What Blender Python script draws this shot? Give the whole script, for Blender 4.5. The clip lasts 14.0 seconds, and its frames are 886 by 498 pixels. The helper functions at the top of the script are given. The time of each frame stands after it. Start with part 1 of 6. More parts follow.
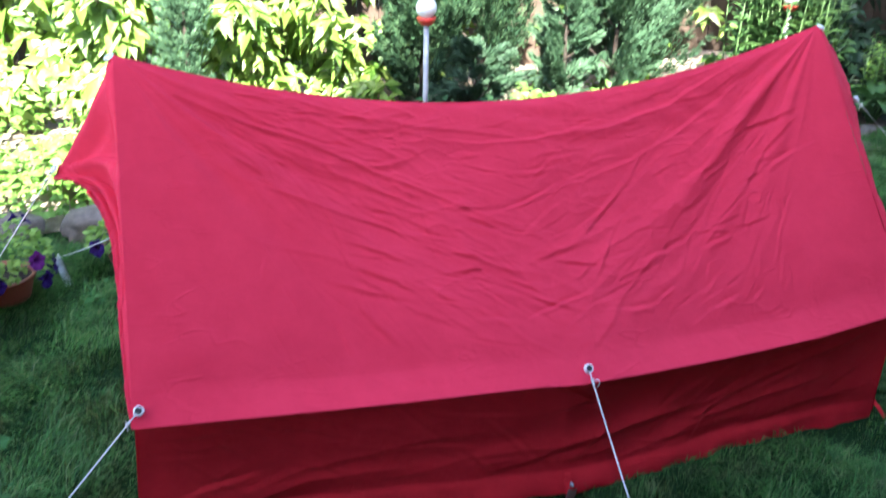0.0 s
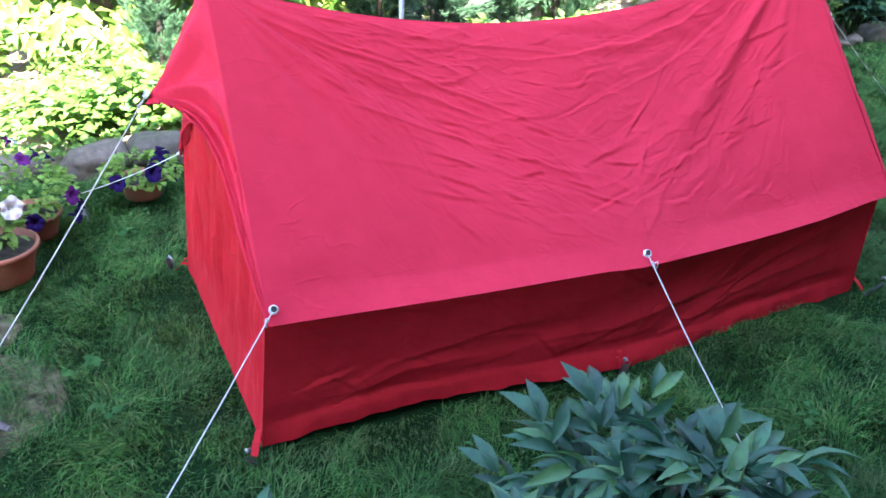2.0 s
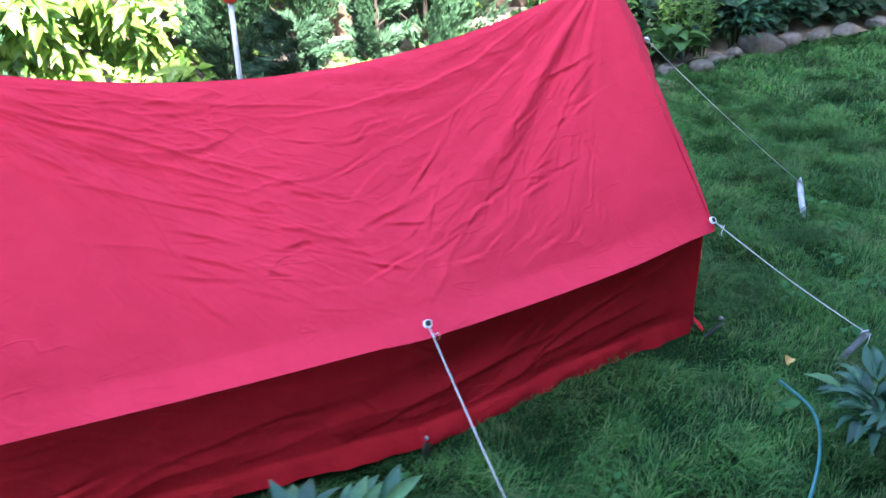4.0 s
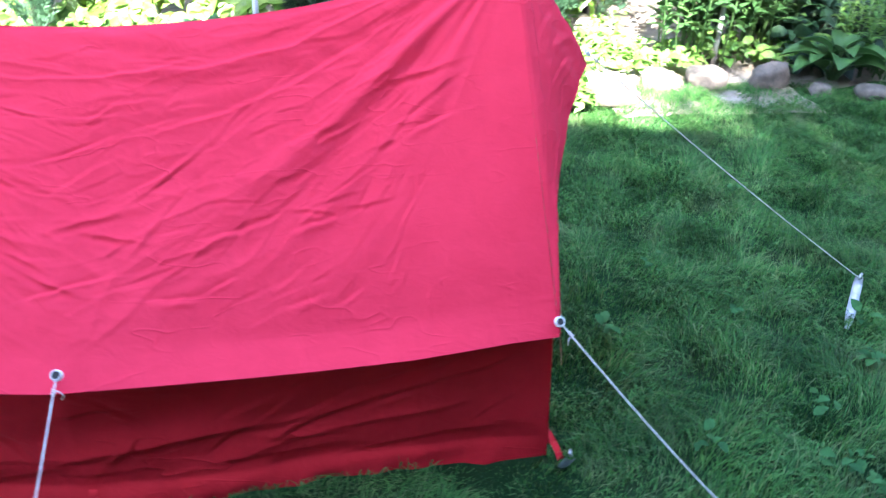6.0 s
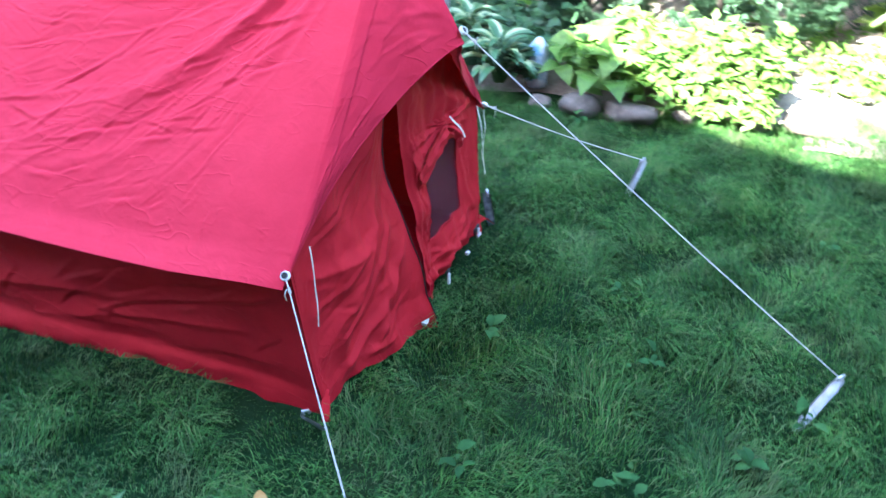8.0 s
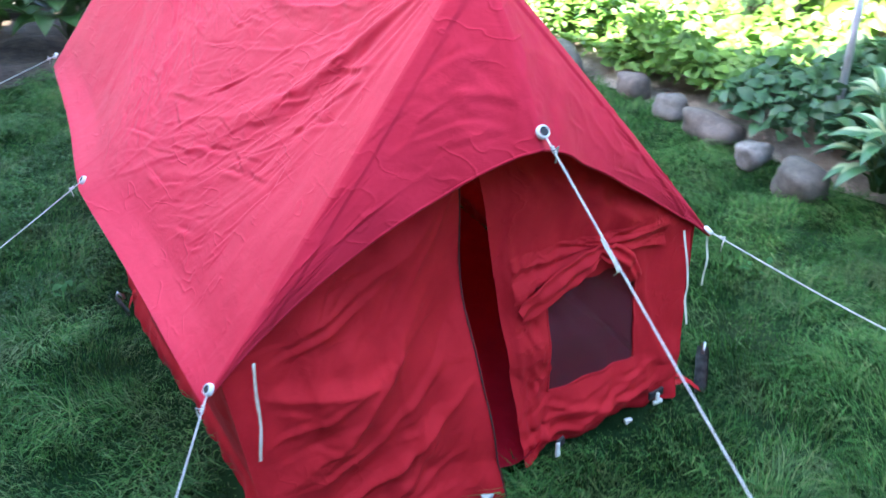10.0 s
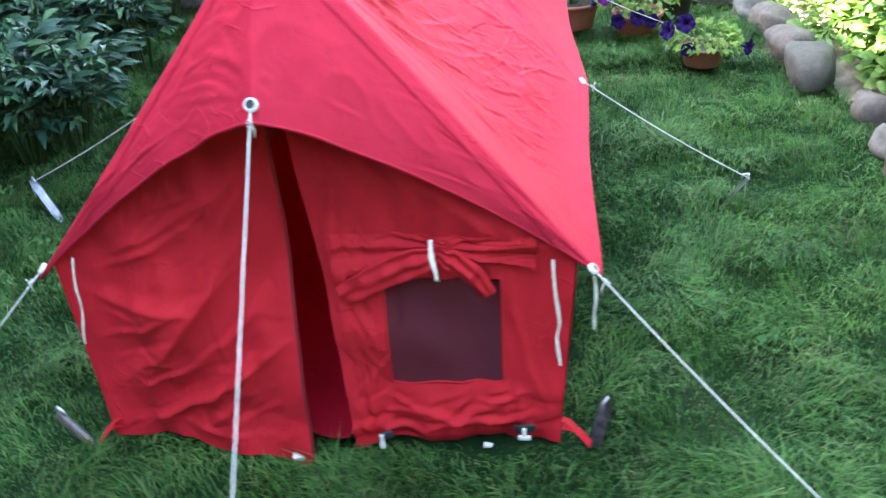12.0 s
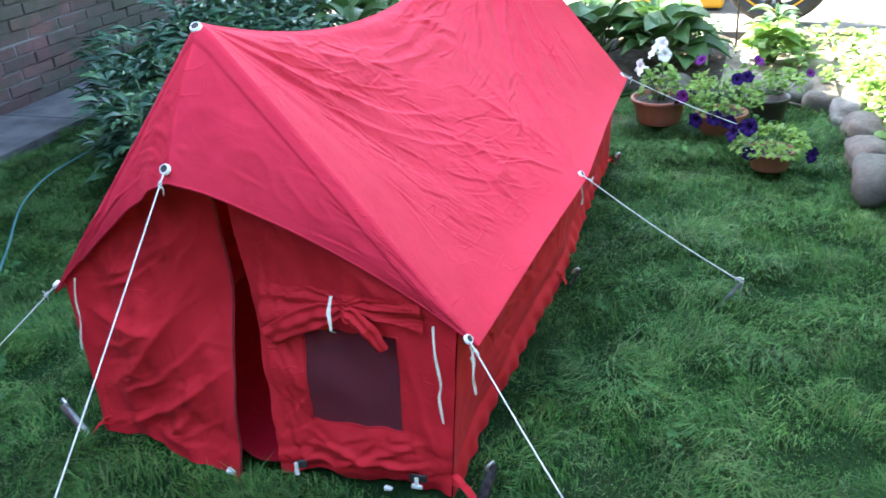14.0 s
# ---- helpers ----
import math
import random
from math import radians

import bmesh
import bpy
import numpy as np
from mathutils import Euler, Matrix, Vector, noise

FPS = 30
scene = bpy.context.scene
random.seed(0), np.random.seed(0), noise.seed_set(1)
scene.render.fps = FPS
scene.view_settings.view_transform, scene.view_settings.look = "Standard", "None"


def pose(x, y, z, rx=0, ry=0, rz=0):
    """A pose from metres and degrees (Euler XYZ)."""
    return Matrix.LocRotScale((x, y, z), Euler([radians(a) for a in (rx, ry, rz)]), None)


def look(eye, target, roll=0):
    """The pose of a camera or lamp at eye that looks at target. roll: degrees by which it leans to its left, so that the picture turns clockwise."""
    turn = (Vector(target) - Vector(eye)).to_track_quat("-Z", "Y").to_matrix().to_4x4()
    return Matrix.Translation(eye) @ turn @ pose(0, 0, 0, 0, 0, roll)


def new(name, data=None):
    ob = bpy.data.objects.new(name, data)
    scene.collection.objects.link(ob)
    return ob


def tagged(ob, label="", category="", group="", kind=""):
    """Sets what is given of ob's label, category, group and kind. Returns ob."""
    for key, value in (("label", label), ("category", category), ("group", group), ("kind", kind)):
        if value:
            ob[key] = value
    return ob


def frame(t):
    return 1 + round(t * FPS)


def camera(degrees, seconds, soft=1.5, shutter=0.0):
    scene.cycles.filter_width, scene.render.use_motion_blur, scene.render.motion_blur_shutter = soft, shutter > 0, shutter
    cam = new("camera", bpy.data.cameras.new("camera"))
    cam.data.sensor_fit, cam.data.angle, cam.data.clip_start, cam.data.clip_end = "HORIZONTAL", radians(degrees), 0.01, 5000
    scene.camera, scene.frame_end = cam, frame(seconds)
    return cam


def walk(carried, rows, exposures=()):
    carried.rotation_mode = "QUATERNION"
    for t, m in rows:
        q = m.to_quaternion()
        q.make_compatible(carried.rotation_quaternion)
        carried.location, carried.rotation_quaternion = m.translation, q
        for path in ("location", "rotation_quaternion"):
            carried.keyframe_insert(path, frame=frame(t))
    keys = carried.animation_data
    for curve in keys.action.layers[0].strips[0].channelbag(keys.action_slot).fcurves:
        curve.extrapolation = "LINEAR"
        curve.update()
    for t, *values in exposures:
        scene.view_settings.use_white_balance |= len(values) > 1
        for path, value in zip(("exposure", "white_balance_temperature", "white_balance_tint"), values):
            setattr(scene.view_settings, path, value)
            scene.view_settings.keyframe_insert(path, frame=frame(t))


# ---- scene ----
cam = camera(53.5, 14.0, shutter=0.5)
PATH = [
    (0, (-0.843, -2.181, 1.526), (-0.301, -0.451, 0.682), 1.2),
    (0.5, (-0.905, -2.244, 1.507), (-0.396, -0.554, 0.567), -0.1),
    (1, (-1.124, -2.237, 1.515), (-0.43, -0.611, 0.58), 0.1),
    (1.5, (-1.312, -2.216, 1.518), (-0.49, -0.647, 0.589), 1.3),
    (2, (-1.387, -2.24, 1.517), (-0.619, -0.655, 0.569), 1.9),
    (2.5, (-1.398, -2.248, 1.519), (-0.665, -0.642, 0.58), 1.0),
    (3, (-1.308, -2.266, 1.543), (-0.477, -0.685, 0.642), -0.7),
    (3.5, (-1.105, -2.279, 1.535), (-0.202, -0.714, 0.678), -1.6),
    (4, (-0.817, -2.221, 1.52), (0.037, -0.652, 0.621), -1.1),
    (6.3, (0.726, -1.989, 1.459), (0.878, -0.279, 0.433), 2.3),
    (6.5, (0.88, -1.993, 1.459), (0.93, -0.286, 0.419), 1.8),
    (7, (1.321, -1.989, 1.495), (1.088, -0.298, 0.454), -1.8),
    (7.5, (1.63, -1.893, 1.449), (1.276, -0.247, 0.37), -1.3),
    (8, (1.974, -1.819, 1.447), (1.254, -0.274, 0.402), 0.3),
    (8.5, (2.199, -1.622, 1.412), (1.264, -0.192, 0.372), 1.3),
    (9, (2.204, -1.313, 1.343), (1.069, -0.05, 0.2875), 0.35),
    (9.2, (2.202, -1.192, 1.358), (0.96, -0.023, 0.315), -0.65),
    (11.3, (2.348, 0.066, 1.348), (0.637, 0.133, 0.315), -5.7),
    (11.5, (2.382, 0.165, 1.347), (0.666, 0.125, 0.32), -6.6),
    (12, (2.391, 0.417, 1.319), (0.703, 0.223, 0.263), -4.0),
    (12.2, (2.396, 0.53, 1.324), (0.707, 0.278, 0.283), -4.3),
    (12.5, (2.411, 0.697, 1.351), (0.728, 0.336, 0.334), -4.1),
    (13, (2.433, 0.914, 1.377), (0.728, 0.416, 0.458), -2.3),
    (13.2, (2.445, 0.962, 1.381), (0.725, 0.45, 0.497), -1.9),
    (13.5, (2.463, 1.019, 1.387), (0.751, 0.46, 0.517), -2.9),
    (14, (2.475, 1.062, 1.388), (0.802, 0.412, 0.505), -4.5),
]
walk(cam, [(t, look(eye, target, roll)) for t, eye, target, roll in PATH],
     [(0.0, 3.49, 6300, 12), (0.5, 3.96, 6300, 12), (1.0, 4.02, 6300, 12), (1.5, 3.88, 6300, 12), (2.0, 3.82, 6300, 12), (4.0, 3.84, 6100, 12), (6.5, 4.21, 5900, 12), (7.5, 4.24, 5900, 11), (8.0, 4.31, 5900, 11), (8.5, 4.27, 5950, 11), (9.0, 4.16, 6000, 11),
      (11.5, 4.21, 7300, 9), (12.0, 4.36, 7400, 9), (12.5, 4.46, 7300, 9), (13.0, 4.56, 7000, 9), (13.5, 3.97, 6900, 9), (14.0, 4.04, 6900, 9)])

# ---------------------------------------------------------------- world, sun
SUN_EL, SUN_WEST = 46.6, 14.0        # elevation; how far the sun stands west of the house's normal
world = bpy.data.worlds.new("world")
scene.world = world
world.use_nodes = True
wn = world.node_tree
sky = wn.nodes.new("ShaderNodeTexSky")
sky.sky_type = 'NISHITA'
sky.sun_disc = False
sky.sun_elevation = radians(SUN_EL)
sky.sun_rotation = radians(180 + SUN_WEST)
wn.links.new(sky.outputs[0], wn.nodes["Background"].inputs[0])
wn.nodes["Background"].inputs[1].default_value = 0.125
sun_data = bpy.data.lights.new("sun", 'SUN')
sun_data.energy = 5.0
sun_data.angle = radians(0.53)
sun_data.color = (1.0, 0.94, 0.84)
sun = new("sun", sun_data)
sun_dir = Vector((-math.sin(radians(SUN_WEST)) * math.cos(radians(SUN_EL)),
                  -math.cos(radians(SUN_WEST)) * math.cos(radians(SUN_EL)), math.sin(radians(SUN_EL))))
sun.matrix_world = look(sun_dir * 20, (0, 0, 0))

rng = np.random.default_rng(7)


# ---------------------------------------------------------------- mesh helpers
def mesh_of(name, verts, faces, smooth=True):
    """A mesh from an array of vertices and a list of arrays of faces, each array of one corner count."""
    me = bpy.data.meshes.new(name)
    faces = [np.asarray(f, dtype=np.int32) for f in faces if len(f)]
    loops = np.concatenate([f.ravel() for f in faces])
    total = np.concatenate([np.full(len(f), f.shape[1], dtype=np.int32) for f in faces])
    start = np.concatenate([[0], np.cumsum(total)[:-1]]).astype(np.int32)
    me.vertices.add(len(verts))
    me.vertices.foreach_set("co", np.asarray(verts, dtype=np.float32).ravel())
    me.loops.add(len(loops))
    me.loops.foreach_set("vertex_index", loops)
    me.polygons.add(len(total))
    me.polygons.foreach_set("loop_start", start)
    me.polygons.foreach_set("loop_total", total)
    me.polygons.foreach_set("use_smooth", np.full(len(total), smooth))
    me.update(calc_edges=True)
    me.validate()
    return me


def placed(name, me, material, parent=None, label="", m=None):
    """A mesh as one object, under a thing where a parent is given."""
    ob = new(name, me)
    if material and not me.materials:
        me.materials.append(material)
    if m is not None:
        ob.matrix_basis = m
    if parent:
        ob.parent = parent
    if label:
        ob["label"] = label
    if name in ("stems", "leaf_stalks", "limbs"):
        ob["kind"] = "stuff"
    return ob


def part(name, bm, material, parent=None, label="", m=None, smooth=True):
    """Links a bmesh as one mesh object."""
    me = bpy.data.meshes.new(name)
    for f in bm.faces:
        f.smooth = smooth
    bm.to_mesh(me)
    bm.free()
    return placed(name, me, material, parent, label, m)


def thing(name, at=(0, 0, 0), label="", category="", group=""):
    e = new(name)
    e.empty_display_size = 0.05
    e.matrix_basis = Matrix.Translation(at)
    return tagged(e, label, category, group)


def grid_faces(rows, cols, keep=None):
    i, j = np.meshgrid(np.arange(rows - 1), np.arange(cols - 1), indexing="ij")
    f = np.stack([i * cols + j, i * cols + j + 1, (i + 1) * cols + j + 1, (i + 1) * cols + j], -1).reshape(-1, 4)
    return f if keep is None else f[keep.ravel()]


def grid_mesh(name, P, keep=None, flip=False):
    """A mesh from a rows x cols x 3 array of points."""
    f = grid_faces(P.shape[0], P.shape[1], keep)
    return mesh_of(name, P.reshape(-1, 3), [f[:, ::-1] if flip else f])


def waves(a, b, size, seed, n=7):
    """Smooth random relief of unit height over two arrays of metres, features about size metres across."""
    r = np.random.default_rng(seed)
    out = 0
    for _ in range(n):
        th, ph, k = r.uniform(0, 2 * np.pi), r.uniform(0, 2 * np.pi), 2 * np.pi / size * r.uniform(0.5, 1.4)
        out = out + np.sin(k * (a * np.cos(th) + b * np.sin(th)) + ph)
    return out / np.sqrt(n / 2) / 1.6


TABLE = np.random.default_rng(99).permutation(256)
ANGLES = np.random.default_rng(98).uniform(0, 2 * np.pi, 256)


def noise2(a, b, seed=0):
    """Gradient noise between about -0.7 and 0.7 over two arrays."""
    ia, ib = np.floor(a).astype(int), np.floor(b).astype(int)
    fa, fb = a - ia, b - ib
    wa, wb = fa ** 3 * (fa * (6 * fa - 15) + 10), fb ** 3 * (fb * (6 * fb - 15) + 10)

    def corner(p, q):
        g = ANGLES[TABLE[(TABLE[(ia + p + seed * 37) & 255] + ib + q + seed * 11) & 255]]
        return np.cos(g) * (fa - p) + np.sin(g) * (fb - q)
    low = corner(0, 0) * (1 - wa) + corner(1, 0) * wa
    return low * (1 - wb) + (corner(0, 1) * (1 - wa) + corner(1, 1) * wa) * wb


def ridged(a, b, seed=0, width=0.22):
    """Sharp connected crests of unit height."""
    return np.clip(1 - np.abs(noise2(a, b, seed)) / width, 0, 1) ** 1.6


def tube(points, radius, sides=8, closed=True):
    """A bmesh tube along points; radius a number or one a point."""
    bm = bmesh.new()
    pts = [Vector(p) for p in points]
    rad = radius if hasattr(radius, "__len__") else [radius] * len(pts)
    rings, side = [], None
    for i, p in enumerate(pts):
        d = (pts[min(i + 1, len(pts) - 1)] - pts[max(i - 1, 0)]).normalized()
        if side is None:
            side = d.orthogonal().normalized()
        side = (side - d * side.dot(d)).normalized()
        up = d.cross(side)
        rings.append([bm.verts.new(p + (side * math.cos(2 * math.pi * k / sides) + up * math.sin(2 * math.pi * k / sides)) * rad[i]) for k in range(sides)])
    for a, b in zip(rings, rings[1:]):
        for k in range(sides):
            bm.faces.new((a[k], a[(k + 1) % sides], b[(k + 1) % sides], b[k]))
    if closed:
        bm.faces.new(rings[0][::-1])
        bm.faces.new(rings[-1])
    return bm


def lathe(profile, sides=32):
    """A bmesh turned round z from (radius, height) pairs."""
    bm = bmesh.new()
    rings = []
    for r, z in profile:
        rings.append([bm.verts.new((r * math.cos(2 * math.pi * k / sides), r * math.sin(2 * math.pi * k / sides), z)) for k in range(sides)] if r > 1e-5 else [bm.verts.new((0, 0, z))])
    for a, b in zip(rings, rings[1:]):
        for k in range(sides):
            q = [a[k % len(a)], a[(k + 1) % len(a)], b[(k + 1) % len(b)], b[k % len(b)]]
            q = list(dict.fromkeys(q))
            if len(q) > 2:
                bm.faces.new(q)
    return bm


def box(x0, x1, y0, y1, z0, z1, bevel=0.0):
    bm = bmesh.new()
    bmesh.ops.create_cube(bm, size=1)
    for v in bm.verts:
        v.co = ((x0 + x1) / 2 + v.co.x * (x1 - x0), (y0 + y1) / 2 + v.co.y * (y1 - y0), (z0 + z1) / 2 + v.co.z * (z1 - z0))
    if bevel:
        bmesh.ops.bevel(bm, geom=bm.edges[:], offset=bevel, segments=2, affect='EDGES', profile=0.6)
    return bm


# ---------------------------------------------------------------- materials
def material(name):
    m = bpy.data.materials.new(name)
    m.use_nodes = True
    t = m.node_tree
    return m, t, t.nodes["Principled BSDF"]


def node(t, kind, links=(), **values):
    n = t.nodes.new(kind)
    for k, v in values.items():
        setattr_safe(n, k, v)
    for i, v in links:
        if isinstance(v, bpy.types.NodeSocket):
            t.links.new(v, n.inputs[i])
        else:
            n.inputs[i].default_value = v
    return n


def setattr_safe(n, k, v):
    if k == "operation":
        n.operation = v
    elif k == "blend_type":
        n.blend_type = v
    elif k == "data_type":
        n.data_type = v
    elif k == "feature":
        n.feature = v
    elif k == "noise_dimensions":
        n.noise_dimensions = v


def ramp(t, source, stops):
    r = t.nodes.new("ShaderNodeValToRGB")
    while len(r.color_ramp.elements) < len(stops):
        r.color_ramp.elements.new(0.5)
    for e, (p, c) in zip(r.color_ramp.elements, stops):
        e.position, e.color = p, (*c, 1)
    t.links.new(source, r.inputs[0])
    return r.outputs[0]


def noise_fac(t, scale, detail=4, rough=0.55, coord=None, stretch=None, distortion=0.0):
    co = t.nodes.new("ShaderNodeTexCoord").outputs["Object"] if coord is None else coord
    if stretch:
        mp = node(t, "ShaderNodeMapping", [(0, co)])
        mp.inputs["Scale"].default_value = stretch
        co = mp.outputs[0]
    n = node(t, "ShaderNodeTexNoise", [("Vector", co), ("Scale", scale), ("Detail", detail), ("Roughness", rough), ("Distortion", distortion)])
    return n.outputs["Fac"]


def bump(t, bsdf, height, strength, distance=0.01, normal=None):
    b = node(t, "ShaderNodeBump", [("Height", height), ("Strength", strength), ("Distance", distance)])
    if normal:
        t.links.new(normal, b.inputs["Normal"])
    t.links.new(b.outputs[0], bsdf.inputs["Normal"])
    return b.outputs[0]


def two_tone(name, a, b, scale, rough=0.7, bump_scale=60, bump_strength=0.3, bump_distance=0.005, detail=5, metal=0.0, low=0.35, high=0.65, spec=0.5):
    m, t, p = material(name)
    p.inputs["Specular IOR Level"].default_value = spec
    t.links.new(ramp(t, noise_fac(t, scale, detail), [(low, a), (high, b)]), p.inputs["Base Color"])
    p.inputs["Roughness"].default_value, p.inputs["Metallic"].default_value = rough, metal
    bump(t, p, noise_fac(t, bump_scale, 6), bump_strength, bump_distance)
    return m


def leafy(name, tones, rough=0.5, through_light=0.35, spec=0.35, patches=False):
    """Foliage: each leaf its own tone, a little light coming through."""
    m, t, p = material(name)
    g = t.nodes.new("ShaderNodeNewGeometry")
    tone = ramp(t, g.outputs["Random Per Island"], [(i / max(1, len(tones) - 1), c) for i, c in enumerate(tones)])
    fine = ramp(t, noise_fac(t, 35, 3), [(0.3, (0.72, 0.72, 0.72)), (0.7, (1.15, 1.15, 1.1))])
    mix = node(t, "ShaderNodeMix", data_type='RGBA', blend_type='MULTIPLY')
    mix.inputs[0].default_value = 1.0
    t.links.new(tone, mix.inputs[6])
    t.links.new(fine, mix.inputs[7])
    if patches:
        # lusher and leaner spots of the lawn, and dry ones
        where = t.nodes.new("ShaderNodeNewGeometry").outputs["Position"]
        lush = ramp(t, noise_fac(t, 2.6, 5, 0.62, where), [(0.32, (0.52, 0.60, 0.55)), (0.5, (1.0, 1.0, 1.0)), (0.70, (1.5, 1.4, 1.25))])
        second = node(t, "ShaderNodeMix", data_type='RGBA', blend_type='MULTIPLY')
        second.inputs[0].default_value = 1.0
        t.links.new(mix.outputs[2], second.inputs[6])
        t.links.new(lush, second.inputs[7])
        dry = ramp(t, noise_fac(t, 4.3, 6, 0.7, where), [(0.54, (0, 0, 0)), (0.72, (0.62, 0.62, 0.62))])
        mix = node(t, "ShaderNodeMix", data_type='RGBA')
        t.links.new(dry, mix.inputs[0])
        t.links.new(second.outputs[2], mix.inputs[6])
        mix.inputs[7].default_value = (0.16, 0.18, 0.082, 1)
    t.links.new(mix.outputs[2], p.inputs["Base Color"])
    p.inputs["Roughness"].default_value = rough
    p.inputs["Specular IOR Level"].default_value = spec
    bump(t, p, noise_fac(t, 90, 3), 0.25, 0.003)
    tr = node(t, "ShaderNodeBsdfTranslucent", [(0, mix.outputs[2])])
    ms = node(t, "ShaderNodeMixShader", [(0, through_light), (1, p.outputs[0]), (2, tr.outputs[0])])
    t.links.new(ms.outputs[0], t.nodes["Material Output"].inputs[0])
    return m


def cloth(name, base, dark, see_through=0.085):
    """Old cotton tent cloth: faded patches, a weave, fine crumples, light coming through."""
    m, t, p = material(name)
    co = t.nodes.new("ShaderNodeTexCoord").outputs["Object"]
    big = noise_fac(t, 2.2, 4, 0.6, co)
    spots = noise_fac(t, 14, 5, 0.65, co)
    add = node(t, "ShaderNodeMath", [(0, big), (1, spots)], operation='ADD')
    half = node(t, "ShaderNodeMath", [(0, add.outputs[0]), (1, 0.5)], operation='MULTIPLY')
    colour = ramp(t, half.outputs[0], [(0.36, dark), (0.62, base)])
    t.links.new(colour, p.inputs["Base Color"])
    p.inputs["Roughness"].default_value = 0.7
    p.inputs["Specular IOR Level"].default_value = 0.13
    p.inputs["Sheen Weight"].default_value = 0.02
    p.inputs["Sheen Roughness"].default_value = 0.3
    crumple = noise_fac(t, 16, 5, 0.55, co, (1, 1, 1.6), 0.9)
    weave = node(t, "ShaderNodeTexNoise", [("Vector", co), ("Scale", 600.0), ("Detail", 1.0)]).outputs["Fac"]
    # hair-fine creases: where a stretched noise crosses its middle
    line = noise_fac(t, 7.5, 2, 0.5, co, (0.62, 1.5, 2.0), 0.25)
    off = node(t, "ShaderNodeMath", [(0, line), (1, 0.5)], operation='SUBTRACT')
    away = node(t, "ShaderNodeMath", [(0, off.outputs[0])], operation='ABSOLUTE')
    crease = ramp(t, away.outputs[0], [(0.0, (1, 1, 1)), (0.016, (0.25, 0.25, 0.25)), (0.035, (0, 0, 0))])
    some = ramp(t, noise_fac(t, 5, 3, 0.6, co), [(0.48, (0, 0, 0)), (0.62, (1, 1, 1))])
    both = node(t, "ShaderNodeMix", data_type='RGBA', blend_type='MULTIPLY')
    both.inputs[0].default_value = 1
    t.links.new(crease, both.inputs[6])
    t.links.new(some, both.inputs[7])
    n0 = bump(t, p, both.outputs[2], 0.34, 0.005)
    n1 = bump(t, p, crumple, 0.22, 0.010, n0)
    n2 = bump(t, p, weave, 0.10, 0.001, n1)
    glow = node(t, "ShaderNodeMix", data_type='RGBA', blend_type='MULTIPLY')
    glow.inputs[0].default_value = 1
    t.links.new(colour, glow.inputs[6])
    glow.inputs[7].default_value = (1.1, 2.0, 0.8, 1)
    tr = node(t, "ShaderNodeBsdfTranslucent", [(0, glow.outputs[2]), (1, n2)])
    ms = node(t, "ShaderNodeMixShader", [(0, see_through), (1, p.outputs[0]), (2, tr.outputs[0])])
    t.links.new(ms.outputs[0], t.nodes["Material Output"].inputs[0])
    return m


RED = cloth("red_cotton", (0.65, 0.028, 0.062), (0.58, 0.021, 0.051))
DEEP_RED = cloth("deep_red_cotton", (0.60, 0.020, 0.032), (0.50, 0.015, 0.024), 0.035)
RED_TAPE = cloth("red_webbing", (0.50, 0.010, 0.03), (0.36, 0.007, 0.022), 0.1)
MESH_M, mt, mp_ = material("window_netting")
mp_.inputs["Base Color"].default_value = (0.105, 0.014, 0.026, 1)
mp_.inputs["Roughness"].default_value = 0.8
thin = node(mt, "ShaderNodeBsdfTransparent")
net = node(mt, "ShaderNodeMixShader", [(0, 0.3), (1, mp_.outputs[0]), (2, thin.outputs[0])])
mt.links.new(net.outputs[0], mt.nodes["Material Output"].inputs[0])
ROPE = two_tone("white_cord", (0.52, 0.50, 0.47), (0.72, 0.71, 0.69), 300, 0.8, 500, 0.5, 0.001)
TAPE = two_tone("cotton_tape", (0.55, 0.50, 0.40), (0.78, 0.74, 0.64), 60, 0.85, 400, 0.3, 0.001)
METAL = two_tone("aluminium", (0.42, 0.43, 0.46), (0.62, 0.63, 0.66), 40, 0.42, 120, 0.15, 0.001, metal=0.85)
DARK_METAL = two_tone("dull_dark_metal", (0.10, 0.10, 0.11), (0.26, 0.26, 0.27), 50, 0.5, 120, 0.2, 0.001, metal=0.7)
BLACK = two_tone("black_rubber", (0.012, 0.012, 0.013), (0.03, 0.03, 0.03), 30, 0.65, 90, 0.2, 0.002)
WHITE_PL = two_tone("white_plastic", (0.66, 0.66, 0.64), (0.8, 0.8, 0.78), 40, 0.45, 90, 0.1, 0.001)
TERRA = two_tone("terracotta_plastic", (0.23, 0.075, 0.045), (0.34, 0.125, 0.075), 9, 0.6, 80, 0.15, 0.002)
DARK_POT = two_tone("dark_brown_plastic", (0.018, 0.013, 0.011), (0.04, 0.03, 0.026), 12, 0.45, 80, 0.1, 0.002)
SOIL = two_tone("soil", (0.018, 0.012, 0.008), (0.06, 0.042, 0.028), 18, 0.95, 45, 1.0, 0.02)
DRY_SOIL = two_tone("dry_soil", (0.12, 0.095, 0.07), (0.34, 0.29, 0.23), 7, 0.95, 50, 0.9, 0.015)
CONCRETE = two_tone("concrete", (0.095, 0.085, 0.072), (0.17, 0.155, 0.135), 3.5, 0.9, 70, 0.5, 0.004)
PATH_SLAB = two_tone("weathered_slab", (0.048, 0.046, 0.046), (0.105, 0.100, 0.098), 5.5, 0.92, 70, 0.6, 0.004)
